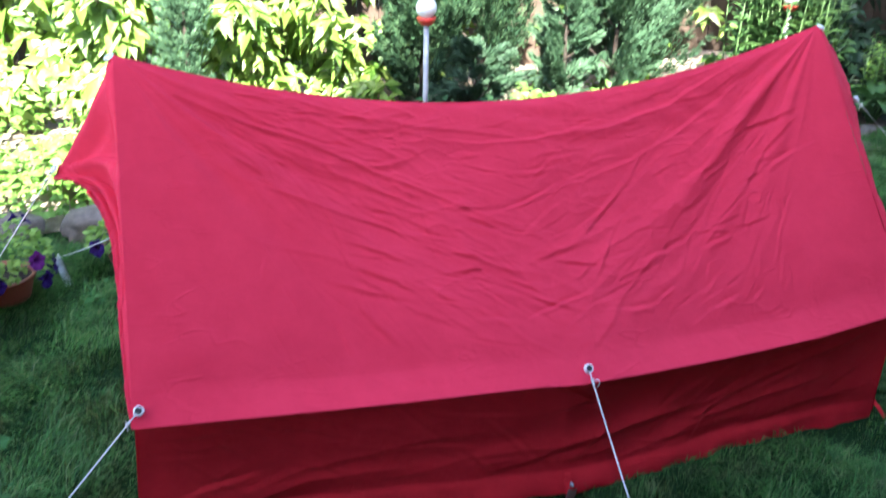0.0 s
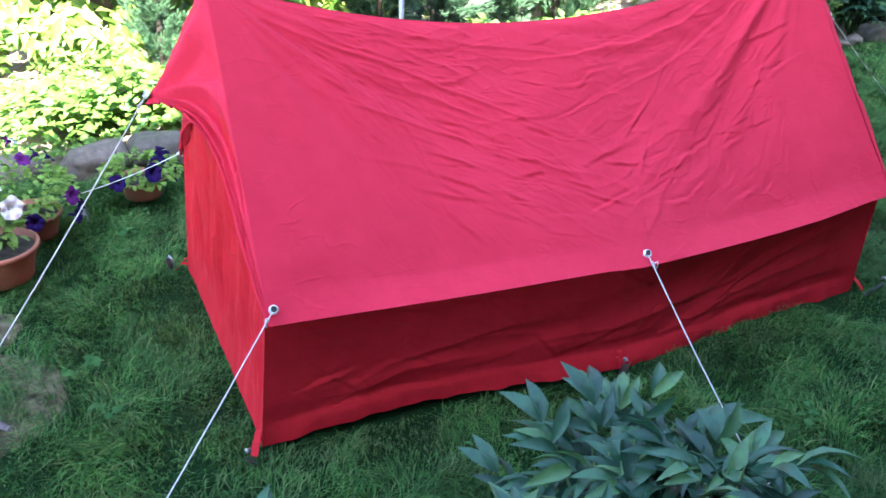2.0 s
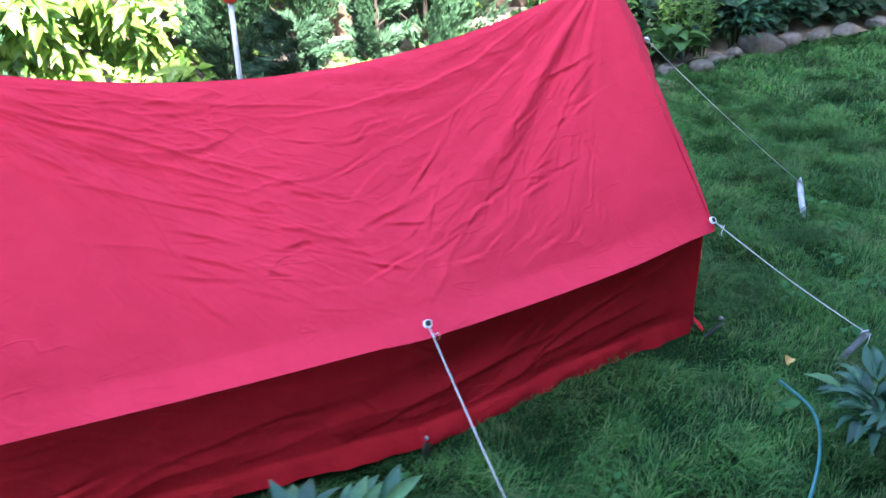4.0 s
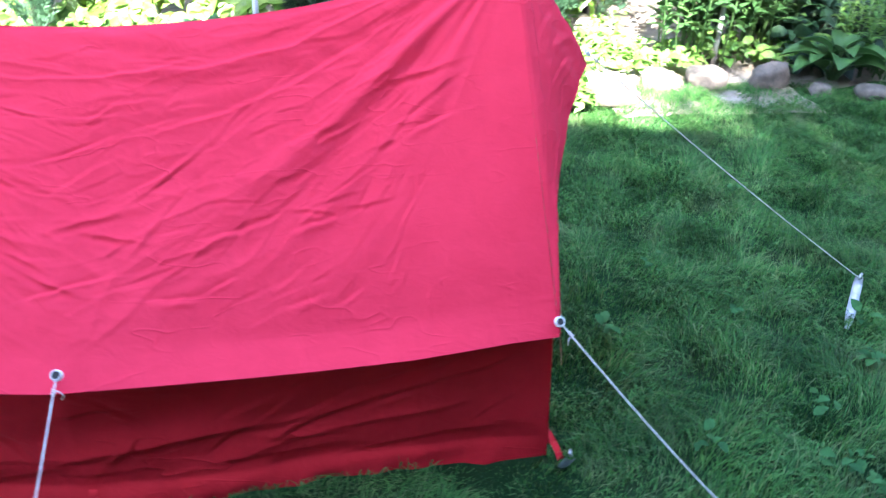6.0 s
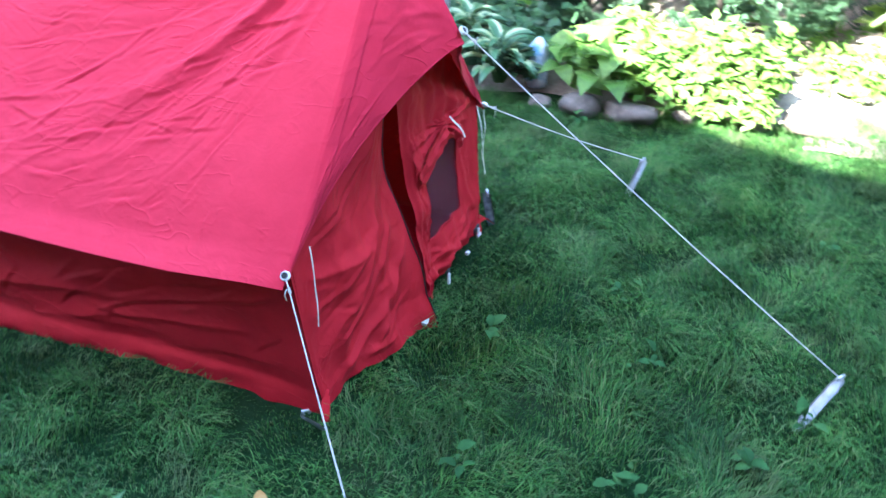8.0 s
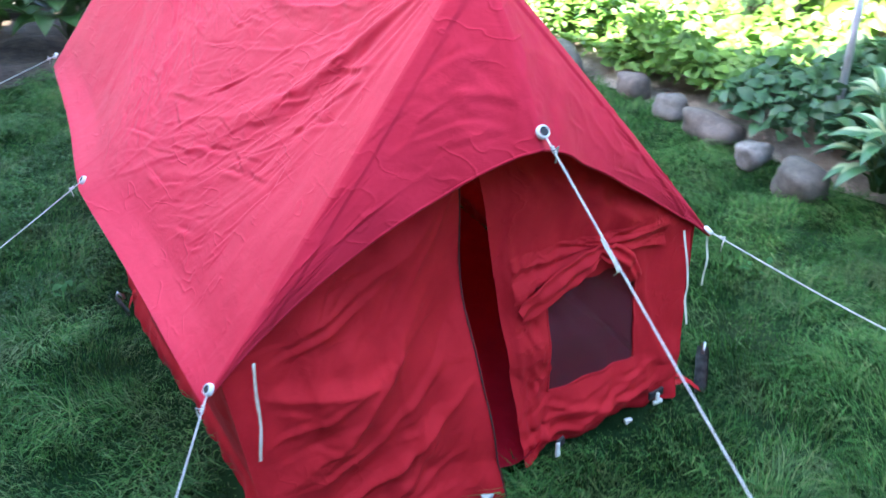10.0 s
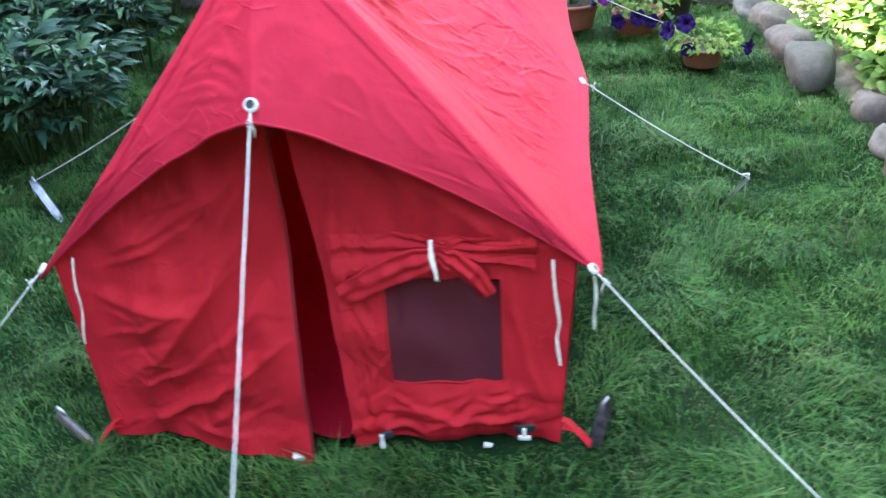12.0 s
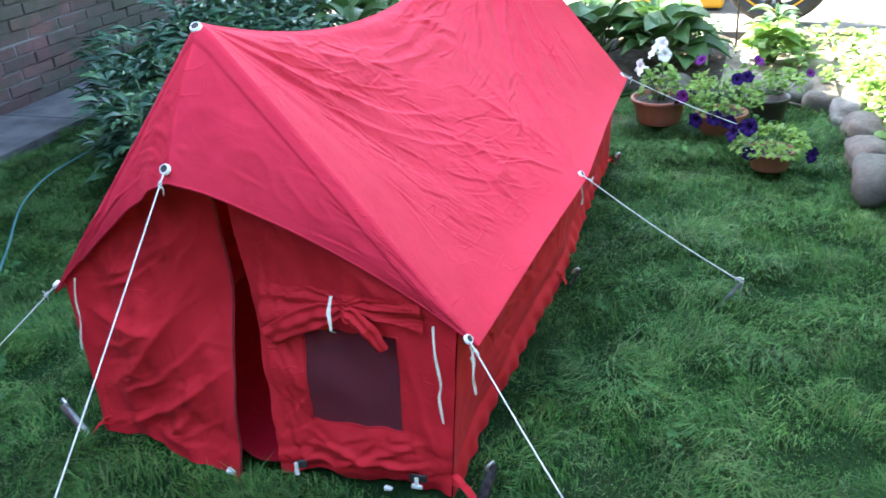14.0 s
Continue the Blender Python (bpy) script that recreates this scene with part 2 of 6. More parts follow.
MORTAR = two_tone("mortar", (0.07, 0.066, 0.06), (0.22, 0.21, 0.20), 3, 0.95, 80, 0.6, 0.005)
PLANK = two_tone("dark_boards", (0.045, 0.030, 0.020), (0.10, 0.07, 0.05), 6, 0.8, 40, 0.4, 0.004)
TILE = two_tone("roof_covering", (0.10, 0.06, 0.05), (0.18, 0.10, 0.08), 4, 0.8, 30, 0.5, 0.01)
YELLOW = two_tone("yellow_paint", (0.62, 0.30, 0.012), (0.72, 0.38, 0.02), 5, 0.4, 60, 0.1, 0.001)
STEEL = two_tone("bright_alloy", (0.55, 0.55, 0.56), (0.75, 0.75, 0.76), 14, 0.3, 90, 0.1, 0.001, metal=0.9)
RED_PL = two_tone("red_plastic", (0.5, 0.03, 0.02), (0.6, 0.05, 0.03), 10, 0.4, 60, 0.1, 0.001)
GLOBE = two_tone("opal_globe", (0.78, 0.78, 0.76), (0.85, 0.85, 0.83), 10, 0.25, 60, 0.05, 0.001)
POST = two_tone("grey_post", (0.30, 0.30, 0.33), (0.42, 0.42, 0.45), 20, 0.4, 80, 0.1, 0.001, metal=0.4)
BLUE = two_tone("blue_white_glaze", (0.10, 0.30, 0.46), (0.55, 0.62, 0.66), 16, 0.3, 60, 0.1, 0.002, low=0.40, high=0.55)
HOSE = two_tone("teal_hose", (0.02, 0.12, 0.12), (0.04, 0.20, 0.19), 20, 0.4, 60, 0.1, 0.001)

WORN = two_tone("worn_turf", (0.050, 0.046, 0.020), (0.165, 0.138, 0.080), 26, 0.95, 70, 1.0, 0.02, low=0.42, high=0.62)
GRASS = leafy("grass", [(0.017, 0.061, 0.015), (0.034, 0.121, 0.028), (0.057, 0.177, 0.038), (0.088, 0.212, 0.051), (0.155, 0.210, 0.084)], 0.6, 0.25, spec=0.2, patches=True)
IVY = leafy("creeper_leaf", [(0.06, 0.15, 0.022), (0.13, 0.25, 0.040), (0.20, 0.33, 0.06), (0.30, 0.42, 0.10), (0.10, 0.20, 0.03)], 0.38, 0.4, spec=0.5)
FIR = leafy("conifer_green", [(0.018, 0.050, 0.026), (0.028, 0.076, 0.036), (0.044, 0.105, 0.048), (0.085, 0.16, 0.075)], 0.6, 0.15)
FIR_PALE = leafy("pale_conifer", [(0.038, 0.095, 0.050), (0.056, 0.125, 0.066), (0.085, 0.165, 0.088)], 0.6, 0.15)
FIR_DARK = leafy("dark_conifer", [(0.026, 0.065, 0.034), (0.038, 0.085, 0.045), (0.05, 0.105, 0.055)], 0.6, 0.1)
SHRUB = leafy("shrub_leaf", [(0.03, 0.085, 0.035), (0.045, 0.12, 0.05), (0.06, 0.14, 0.06)], 0.45, 0.25)
# tones raised so that bed leaves look blown out by sun
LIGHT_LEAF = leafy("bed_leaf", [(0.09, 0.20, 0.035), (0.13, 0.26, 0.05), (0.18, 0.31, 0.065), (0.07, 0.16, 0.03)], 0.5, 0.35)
# darker copy of the shrub leaf, with the eastern shade put into its tones
SHADED_LEAF = leafy("shaded_leaf", [(0.012, 0.036, 0.016), (0.018, 0.052, 0.022), (0.028, 0.07, 0.03)], 0.5, 0.2)
WEED = leafy("weed_leaf", [(0.03, 0.10, 0.03), (0.045, 0.14, 0.04), (0.07, 0.17, 0.05)], 0.7, 0.25, spec=0.15)
PEONY = leafy("peony_leaf", [(0.016, 0.058, 0.035), (0.028, 0.090, 0.051), (0.042, 0.124, 0.064), (0.082, 0.185, 0.062)], 0.40, 0.2, spec=0.34)
HOSTA = leafy("hosta_leaf", [(0.030, 0.084, 0.021), (0.045, 0.112, 0.027), (0.068, 0.145, 0.034)], 0.5, 0.2, spec=0.35)
PETUNIA_LEAF = leafy("petunia_leaf", [(0.17, 0.30, 0.055), (0.24, 0.38, 0.08), (0.13, 0.25, 0.045)], 0.55, 0.35)
PHLOX = leafy("phlox_leaf", [(0.03, 0.08, 0.025), (0.05, 0.12, 0.035), (0.085, 0.17, 0.05)], 0.5, 0.3)
PETAL_DARK = two_tone("violet_petal", (0.010, 0.003, 0.040), (0.022, 0.006, 0.085), 30, 0.8, 90, 0.1, 0.001, spec=0.12)
PETAL_PINK = two_tone("purple_petal", (0.06, 0.008, 0.08), (0.14, 0.02, 0.16), 30, 0.8, 90, 0.1, 0.001, spec=0.12)
PETAL_WHITE = two_tone("white_petal", (0.72, 0.72, 0.70), (0.84, 0.84, 0.82), 30, 0.7, 90, 0.2, 0.002)
STEM = two_tone("green_stem", (0.05, 0.11, 0.03), (0.08, 0.16, 0.045), 20, 0.6, 80, 0.2, 0.002)
BARK = two_tone("bark", (0.020, 0.015, 0.011), (0.055, 0.042, 0.032), 14, 0.9, 30, 0.9, 0.02)
YELLOW_LEAF = two_tone("fallen_leaf", (0.36, 0.18, 0.04), (0.55, 0.34, 0.10), 25, 0.7, 60, 0.2, 0.002)

# variegated hosta: pale margin by the leaf's own width
VARIEG, vt, vp = material("variegated_leaf")
vco = node(vt, "ShaderNodeTexCoord")
vsep = node(vt, "ShaderNodeSeparateXYZ", [(0, vco.outputs["Generated"])])
vd = node(vt, "ShaderNodeMath", [(0, vsep.outputs[1]), (1, 0.5)], operation='SUBTRACT')
va = node(vt, "ShaderNodeMath", [(0, vd.outputs[0])], operation='ABSOLUTE')
vt.links.new(ramp(vt, va.outputs[0], [(0.24, (0.04, 0.12, 0.045)), (0.36, (0.30, 0.38, 0.20))]), vp.inputs["Base Color"])
vp.inputs["Roughness"].default_value = 0.45

# brick: each its own tone; moss and grime by noise
BRICK, bt, bp = material("brick")
oi = node(bt, "ShaderNodeObjectInfo")
geo = node(bt, "ShaderNodeNewGeometry")
both = node(bt, "ShaderNodeMath", [(0, oi.outputs["Random"]), (1, geo.outputs["Random Per Island"])], operation='ADD')
frac = node(bt, "ShaderNodeMath", [(0, both.outputs[0])], operation='FRACT')
tone = ramp(bt, frac.outputs[0], [(0.0, (0.080, 0.040, 0.040)), (0.4, (0.125, 0.056, 0.052)), (0.75, (0.155, 0.072, 0.064)), (1.0, (0.105, 0.060, 0.060))])
grime = ramp(bt, noise_fac(bt, 2.2, 7, 0.68, geo.outputs["Position"]), [(0.38, (0.0, 0.0, 0.0)), (0.54, (0.9, 0.9, 0.9))])
bm_ = node(bt, "ShaderNodeMix", data_type='RGBA')
bt.links.new(grime, bm_.inputs[0])
bt.links.new(tone, bm_.inputs[6])
bm_.inputs[7].default_value = (0.048, 0.052, 0.034, 1)
bt.links.new(bm_.outputs[2], bp.inputs["Base Color"])
bp.inputs["Roughness"].default_value = 0.9
bump(bt, bp, noise_fac(bt, 28, 7, 0.65, geo.outputs["Position"]), 0.9, 0.012)

# field stone: grey and pinkish granite
STONE, st, sp = material("field_stone")
so = node(st, "ShaderNodeObjectInfo")
stone_tone = ramp(st, so.outputs["Random"], [(0.0, (0.105, 0.095, 0.08)), (0.35, (0.165, 0.15, 0.135)), (0.7, (0.14, 0.112, 0.095)), (1.0, (0.20, 0.19, 0.175))])
speck = ramp(st, noise_fac(st, 38, 6, 0.7), [(0.3, (0.55, 0.55, 0.55)), (0.7, (1.2, 1.18, 1.15))])
patch = ramp(st, noise_fac(st, 7, 4, 0.6), [(0.4, (0.75, 0.75, 0.72)), (0.65, (1.1, 1.1, 1.1))])
sm = node(st, "ShaderNodeMix", data_type='RGBA', blend_type='MULTIPLY')
sm.inputs[0].default_value = 1
st.links.new(stone_tone, sm.inputs[6])
st.links.new(speck, sm.inputs[7])
sm2 = node(st, "ShaderNodeMix", data_type='RGBA', blend_type='MULTIPLY')
sm2.inputs[0].default_value = 1
st.links.new(sm.outputs[2], sm2.inputs[6])
st.links.new(patch, sm2.inputs[7])
st.links.new(sm2.outputs[2], sp.inputs["Base Color"])
sp.inputs["Roughness"].default_value = 0.85
bump(st, sp, noise_fac(st, 30, 6, 0.65), 0.5, 0.008)

# ground under the grass
GROUND, gt, gp = material("lawn_ground")
gco = node(gt, "ShaderNodeNewGeometry").outputs["Position"]
gcol = ramp(gt, noise_fac(gt, 2.0, 7, 0.65, gco), [(0.3, (0.008, 0.025, 0.008)), (0.5, (0.014, 0.042, 0.014)), (0.72, (0.030, 0.048, 0.020))])
gt.links.new(gcol, gp.inputs["Base Color"])
gp.inputs["Roughness"].default_value = 0.95
gp.inputs["Specular IOR Level"].default_value = 0.05
bump(gt, gp, noise_fac(gt, 60, 6, 0.7, gco), 0.9, 0.02)

# ---------------------------------------------------------------- ground, beds, path
def ground_height(x, y):
    return 0.012 * waves(x, y, 1.6, 11) + 0.006 * waves(x, y, 0.5, 12)


gx = np.concatenate([[-90, -30], np.linspace(-9, 9, 121), [30, 90]])
gy = np.concatenate([[-90, -30], np.linspace(-6, 8, 95), [30, 90]])
GX, GY = np.meshgrid(gx, gy, indexing="xy")
flat = (np.abs(GX) < 10) & (np.abs(GY) < 9)
tagged(placed("ground", grid_mesh("ground", np.stack([GX, GY, np.where(flat, ground_height(GX, GY), 0) - 0.02], -1)), GROUND),
       "uneven garden lawn of long uncut grass", "lawn", kind="structure")


def bed_edge(x):
    """The y of the stone border along the flower bed, for an x."""
    return np.interp(x, [-2.4, -1.9, -1.2, 0.0, 1.0, 1.5, 1.9, 2.2, 2.9, 3.1, 3.6, 5.0], [1.27, 1.37, 1.51, 1.59, 1.64, 1.70, 1.80, 2.00, 2.00, 1.86, 1.92, 1.98])


bxs = np.linspace(-3.31, 7.0, 105)
bts = np.linspace(0, 1, 22)
BX, BT = np.meshgrid(bxs, bts, indexing="xy")
BY = bed_edge(BX) - 0.02 + BT * (3.9 - bed_edge(BX))
BZ = -0.05 + 0.11 * np.clip(BT * 6, 0, 1) + 0.03 * waves(BX, BY, 0.6, 5) * np.clip(BT * 5, 0, 1)
tagged(placed("flower_bed_ground", grid_mesh("flower_bed_ground", np.stack([BX, BY, BZ], -1)), DRY_SOIL), "dry pale soil of the flower bed behind the stones", "flower bed", kind="structure")
wxs, wys = np.linspace(-3.35, -2.05, 30), np.linspace(-1.6, 0.86, 42)
WX, WY = np.meshgrid(wxs, wys, indexing="xy")
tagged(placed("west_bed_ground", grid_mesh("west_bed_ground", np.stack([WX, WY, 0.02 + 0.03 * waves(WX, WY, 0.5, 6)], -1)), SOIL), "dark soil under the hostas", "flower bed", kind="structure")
# sunny end of the same bed: sunlight is put into the paler soil
sys_, sxs_ = np.linspace(0.86, 1.42, 14), np.linspace(-3.35, -2.0, 30)
WX, WY = np.meshgrid(sxs_, sys_, indexing="xy")
tagged(placed("sunny_bed_ground", grid_mesh("sunny_bed_ground", np.stack([WX, WY, 0.02 + 0.03 * waves(WX, WY, 0.5, 6)], -1)), DRY_SOIL), "bed soil beside the yard, paled where the sun falls", "flower bed", kind="structure")
tagged(part("driveway", box(-9, -3.40, -3.0, 6.0, -0.05, 0.008, 0.004), CONCRETE, smooth=False), "pale concrete yard lit by the sun", "driveway", kind="structure")
for i, y in enumerate(np.arange(-1.6, 2.8, 0.9)):
    tagged(part("kerb_stone", box(-3.40, -3.31, y, y + 0.89, -0.05, 0.055 + 0.004 * math.sin(i * 1.9), 0.008), PATH_SLAB, smooth=False), "weathered concrete kerb stone between yard and bed", "kerb", "kerb stones")
for i, x in enumerate(np.arange(-5.0, 6.0, 1.25)):
    tagged(part("path_slab", box(x, x + 1.238, -3.03, -2.47, -0.05, 0.028 + 0.004 * math.sin(i * 2.1), 0.008), PATH_SLAB, smooth=False), "grey concrete path slab along the house wall", "paving slab", "path slabs")

# bare soil patch whose pale colour whitens the sunlit strip
px_, py_ = np.linspace(1.92, 2.92, 24), np.linspace(1.60, 2.05, 12)
PX, PY = np.meshgrid(px_, py_, indexing="xy")
tagged(placed("dry_patch_ground", grid_mesh("dry_patch_ground", np.stack([PX, PY, ground_height(PX, PY) - 0.006 + 0.010 * waves(PX, PY, 0.2, 9)], -1)), DRY_SOIL), "bare soil in front of the stones, paled for the sunlit strip", "soil", kind="structure")

wsx, wsy = np.meshgrid(np.linspace(-1.90, -1.40, 34), np.linspace(-0.30, 0.54, 50), indexing="xy")
ws_edge = np.minimum(((wsx + 1.64) / 0.17) ** 2 + (wsy / 0.24) ** 2, ((wsx + 1.70) / 0.13) ** 2 + ((wsy - 0.36) / 0.13) ** 2) + 0.5 * noise2(wsx * 13, wsy * 13, 14)
tagged(placed("worn_spot_ground", grid_mesh("worn_spot_ground", np.stack([wsx, wsy, ground_height(wsx, wsy) - 0.008 - 0.03 * np.clip(ws_edge - 0.6, 0, 1) + 0.006 * noise2(wsx * 30, wsy * 30, 15)], -1)), WORN), "worn bare spot of dry soil in the lawn", "soil", kind="structure")

# ---------------------------------------------------------------- the tent
APEX_X, APEX_Z, SAG = 0.976, 1.066, 0.168
EAVE_Y, EAVE_Z = 0.535, 0.412
TIP = (1.178, 0.0, 0.800)
ROOF_LEN = 0.84


def crease_field(X, S, seed, count, length, width, height, heading, xs=(-0.85, 0.85), ss=(0.06, 0.72)):
    """Fine sharp creases: short lines along the pull of the cloth. heading(x, s, r) gives a crease's angle."""
    r = np.random.default_rng(seed)
    out = np.zeros_like(X)
    for _ in range(count):
        x0, s0 = r.uniform(*xs), r.uniform(*ss)
        th = heading(x0, s0, r)
        L, w, h = length * r.uniform(0.4, 1.3), width * r.uniform(0.6, 1.5), height * r.uniform(0.3, 1.2) * r.choice([-1, 1], p=[0.35, 0.65])
        dx, ds = X - x0, S - s0
        a = dx * np.cos(th) + ds * np.sin(th)
        b = -dx * np.sin(th) + ds * np.cos(th) + r.uniform(-0.12, 0.12) * a * a / L + 0.15 * w * np.sin(a / L * 9 + x0 * 30)
        out += h * np.exp(-(a / L) ** 2 * 2.2) * (np.exp(-np.abs(b) / w) - 0.7 * np.exp(-((b - 1.6 * w) / (1.2 * w)) ** 2))
    return out


def long_folds(X, S, lines):
    """Broad soft folds along given lines: x0, s0, x1, s1, width, height."""
    out = np.zeros_like(X)
    for i, (x0, s0, x1, s1, w, h) in enumerate(lines):
        L = math.hypot(x1 - x0, s1 - s0)
        cx, cs = (x1 - x0) / L, (s1 - s0) / L
        a = ((X - x0) * cx + (S - s0) * cs) / L
        b = -(X - x0) * cs + (S - s0) * cx + 0.05 * L * np.sin(np.pi * np.clip(a, 0, 1)) + 0.012 * noise2(a * 5, a * 0 + 3.1 * i + 0.5, 2)
        env = np.clip(a / 0.18, 0, 1) * np.clip((1 - a) / 0.3, 0, 1)
        out += h * env * (0.50 * np.exp(-np.abs(b) / (0.45 * w)) + 0.30 * np.exp(-(b / (1.8 * w)) ** 2) - 0.20 * np.exp(-((b - 1.0 * w) / (0.6 * w)) ** 2)) * (1 + 0.5 * noise2(a * 6, a * 0 + i * 1.7, 3))
    return out


A_FOLDS = [(-0.92, 0.05, 0.06, 0.46, 0.010, 0.0085), (-0.75, 0.26, 0.00, 0.58, 0.009, 0.006), (-0.70, 0.06, 0.25, 0.20, 0.011, 0.005), (-0.75, 0.40, -0.10, 0.68, 0.014, 0.004), (0.05, 0.58, 0.36, 0.42, 0.010, 0.005), (-0.85, 0.14, -0.25, 0.34, 0.012, 0.005), (0.06, 0.77, 0.36, 0.50, 0.011, 0.005), (0.05, 0.78, 0.20, 0.44, 0.009, 0.0028), (0.00, 0.78, -0.24, 0.56, 0.010, 0.003),
           (0.90, 0.05, 0.30, 0.68, 0.046, 0.008), (0.86, 0.03, 0.20, 0.50, 0.042, 0.008), (0.93, 0.10, 0.55, 0.66, 0.040, 0.005), (0.80, 0.03, 0.05, 0.30, 0.012, 0.006), (0.30, 0.10, -0.25, 0.12, 0.009, 0.006), (0.62, 0.05, 0.12, 0.13, 0.010, 0.006)]
B_FOLDS = [(-0.92, 0.05, -0.30, 0.62, 0.024, 0.010), (-0.94, 0.10, -0.60, 0.70, 0.022, 0.010), (-0.85, 0.03, -0.10, 0.40, 0.022, 0.009), (-0.05, 0.78, 0.10, 0.30, 0.018, 0.006),
           (0.92, 0.06, 0.15, 0.42, 0.020, 0.011), (0.88, 0.14, 0.20, 0.55, 0.020, 0.008), (0.70, 0.05, -0.05, 0.20, 0.018, 0.007), (0.02, 0.80, -0.35, 0.45, 0.014, 0.009), (0.06, 0.78, 0.36, 0.50, 0.013, 0.008), (0.03, 0.78, 0.05, 0.35, 0.012, 0.005), (-0.9, 0.12, -0.1, 0.66, 0.016, 0.009)]


def pull(x, s, r):
    """Along the line to the nearer pole top, or level near the ridge's middle."""
    if s < 0.2 and abs(x) < 0.6:
        return r.normal(0, 0.2)
    return math.atan2(s + 0.1, x - math.copysign(1.0, x)) + r.normal(0, 0.28)


def roof_grid(side, nu=621, nv=251, v_end=1.0):
    """Points of one roof slope; side -1 faces the house, +1 the flower bed."""
    u = np.sin(np.linspace(-1, 1, nu) * np.pi / 2 * 0.94) / np.sin(np.pi / 2 * 0.94)
    v = np.linspace(0, v_end, nv)
    U, V = np.meshgrid(u, v, indexing="xy")
    ridge_z = APEX_Z - 0.004 * (U + 1) / 2 - SAG * (1 - np.abs(U) ** 2.0)
    near = np.abs(U)
    eave_y = EAVE_Y + (0.062 if side < 0 else 0.034) * (1 - near) - 0.012 * np.sin(np.pi * near) ** 2 + 0.019
    eave_z = EAVE_Z - 0.02 * (1 - near) - 0.019 - 0.012 * np.sin(np.pi * near) ** 2 - (0.016 * np.clip(U + 0.1, 0, 1) ** 0.5 * np.clip((1 - U) / 0.3, 0.35, 1) + 0.008 * np.sin(np.pi * np.clip(U, 0, 1)) if side < 0 else 0)
    X = APEX_X * U + (1.006 - APEX_X) * U * V
    Y = eave_y * V
    Z = ridge_z + (eave_z - ridge_z) * V
    # the cloth hangs hollow between ridge and eave, and is round over the ridge
    hollow = 0.028 * np.sin(np.pi * V) * (1 - U ** 4) + (0.004 if side < 0 else -0.004) * np.sin(np.pi * V)
    Z = Z - 0.008 * np.exp(-(V / 0.025) ** 2)
    S = V * ROOF_LEN
    relief = -hollow
    # folds that fan from the pole tops
    for end in (-1, 1):
        dx = end * APEX_X - X
        r_ = np.sqrt(dx ** 2 + S ** 2) + 1e-6
        th = np.arctan2(S, np.abs(dx) + 1e-6)
        env = np.exp(-((th - 0.62) / 0.42) ** 2) * np.clip(r_ / 0.25, 0, 1) * np.exp(-(r_ / 0.85) ** 3) * (np.sign(dx) == end)
        relief = relief + env * 0.006 * np.sin(15 * th + 2.2 * side + end + 0.8 * np.sin(4 * r_))
        relief = relief + env * 0.003 * np.sin(33 * th + 1.3 * end + 1.4 * np.sin(6 * r_ + end))
    # drooping swags under the slack ridge
    swag = np.exp(-(U / 0.62) ** 2) * np.exp(-((V - 0.17) / 0.13) ** 2)
    relief = relief + swag * 0.0025 * np.sin((S - 0.16 * U ** 2) * 70 + 4.5 * waves(X, S, 0.4, 31 + side))
    relief = relief + long_folds(X, S, A_FOLDS if side < 0 else B_FOLDS) * np.clip((1 - near) / 0.05, 0, 1)
    calm = np.clip((1 - near) / 0.06, 0, 1) * np.clip((0.97 - V) / 0.14, 0, 1) * np.clip(V / 0.04, 0, 1)
    relief = relief + calm * (0.003 * waves(X, S, 0.5, 21 + side) + 0.0007 * waves(X, S, 0.13, 22 + side))
    relief = relief + calm * crease_field(X, S, 40 + side, 90 if side < 0 else 150, 0.12, 0.0044, 0.0024 if side < 0 else 0.0032, pull, (-0.62, 0.75) if side < 0 else (-0.8, 0.85), (0.05, 0.68))
    relief = relief + calm * crease_field(X, S, 60 + side, 230 if side < 0 else 120, 0.05 if side < 0 else 0.085, 0.0034 if side < 0 else 0.0046, 0.0020 if side < 0 else 0.0034, pull, (-0.7, 0.75), (0.05, 0.76))
    if side < 0:
        slant = lambda x, s, r: (0.42 if x < 0.0 else -0.36) + r.normal(0, 0.22)
        relief = relief + calm * crease_field(X, S, 77, 64, 0.085, 0.0056, 0.0052, slant, (-0.50, 0.78), (0.20, 0.72))
    # a net of sharp creases that runs out from the pole tops
    share = np.clip((X + 0.12) / 0.36, 0, 1)
    share = share * share * (3 - 2 * share)
    for end in (-1, 1):
        dx = np.maximum(end * (end * APEX_X - X), 0)
        r_ = np.sqrt(dx ** 2 + S ** 2) + 1e-6
        th = np.arctan2(S, dx + 1e-6) + 0.05 * noise2(X * 3.1, S * 3.1, 4 + end)
        where = np.clip(((0.92 if side < 0 else 1.15) - th) / 0.3, 0, 1) * np.clip((r_ - 0.10) / 0.15, 0, 1) * np.clip(0.55 + 1.7 * noise2(X * 2.6, S * 2.6, 6 + end + 3 * side), 0, 1)
        net_ = (0.0034 if side < 0 else 0.0052) * ridged(r_ * 3.4, th * (8.0 if side < 0 else 6.0), 11 + end + 5 * side, 0.14) + (0.0024 if side < 0 else 0.0018) * ridged(r_ * 7.5, th * 15.0 + r_ * 2, 14 + end + 5 * side, 0.16) + 0.0016 * ridged(X * 11, S * 15 + X * 3 * end, 17 + end)
        relief = relief + calm * where * net_ * (share if end > 0 else 1 - share)
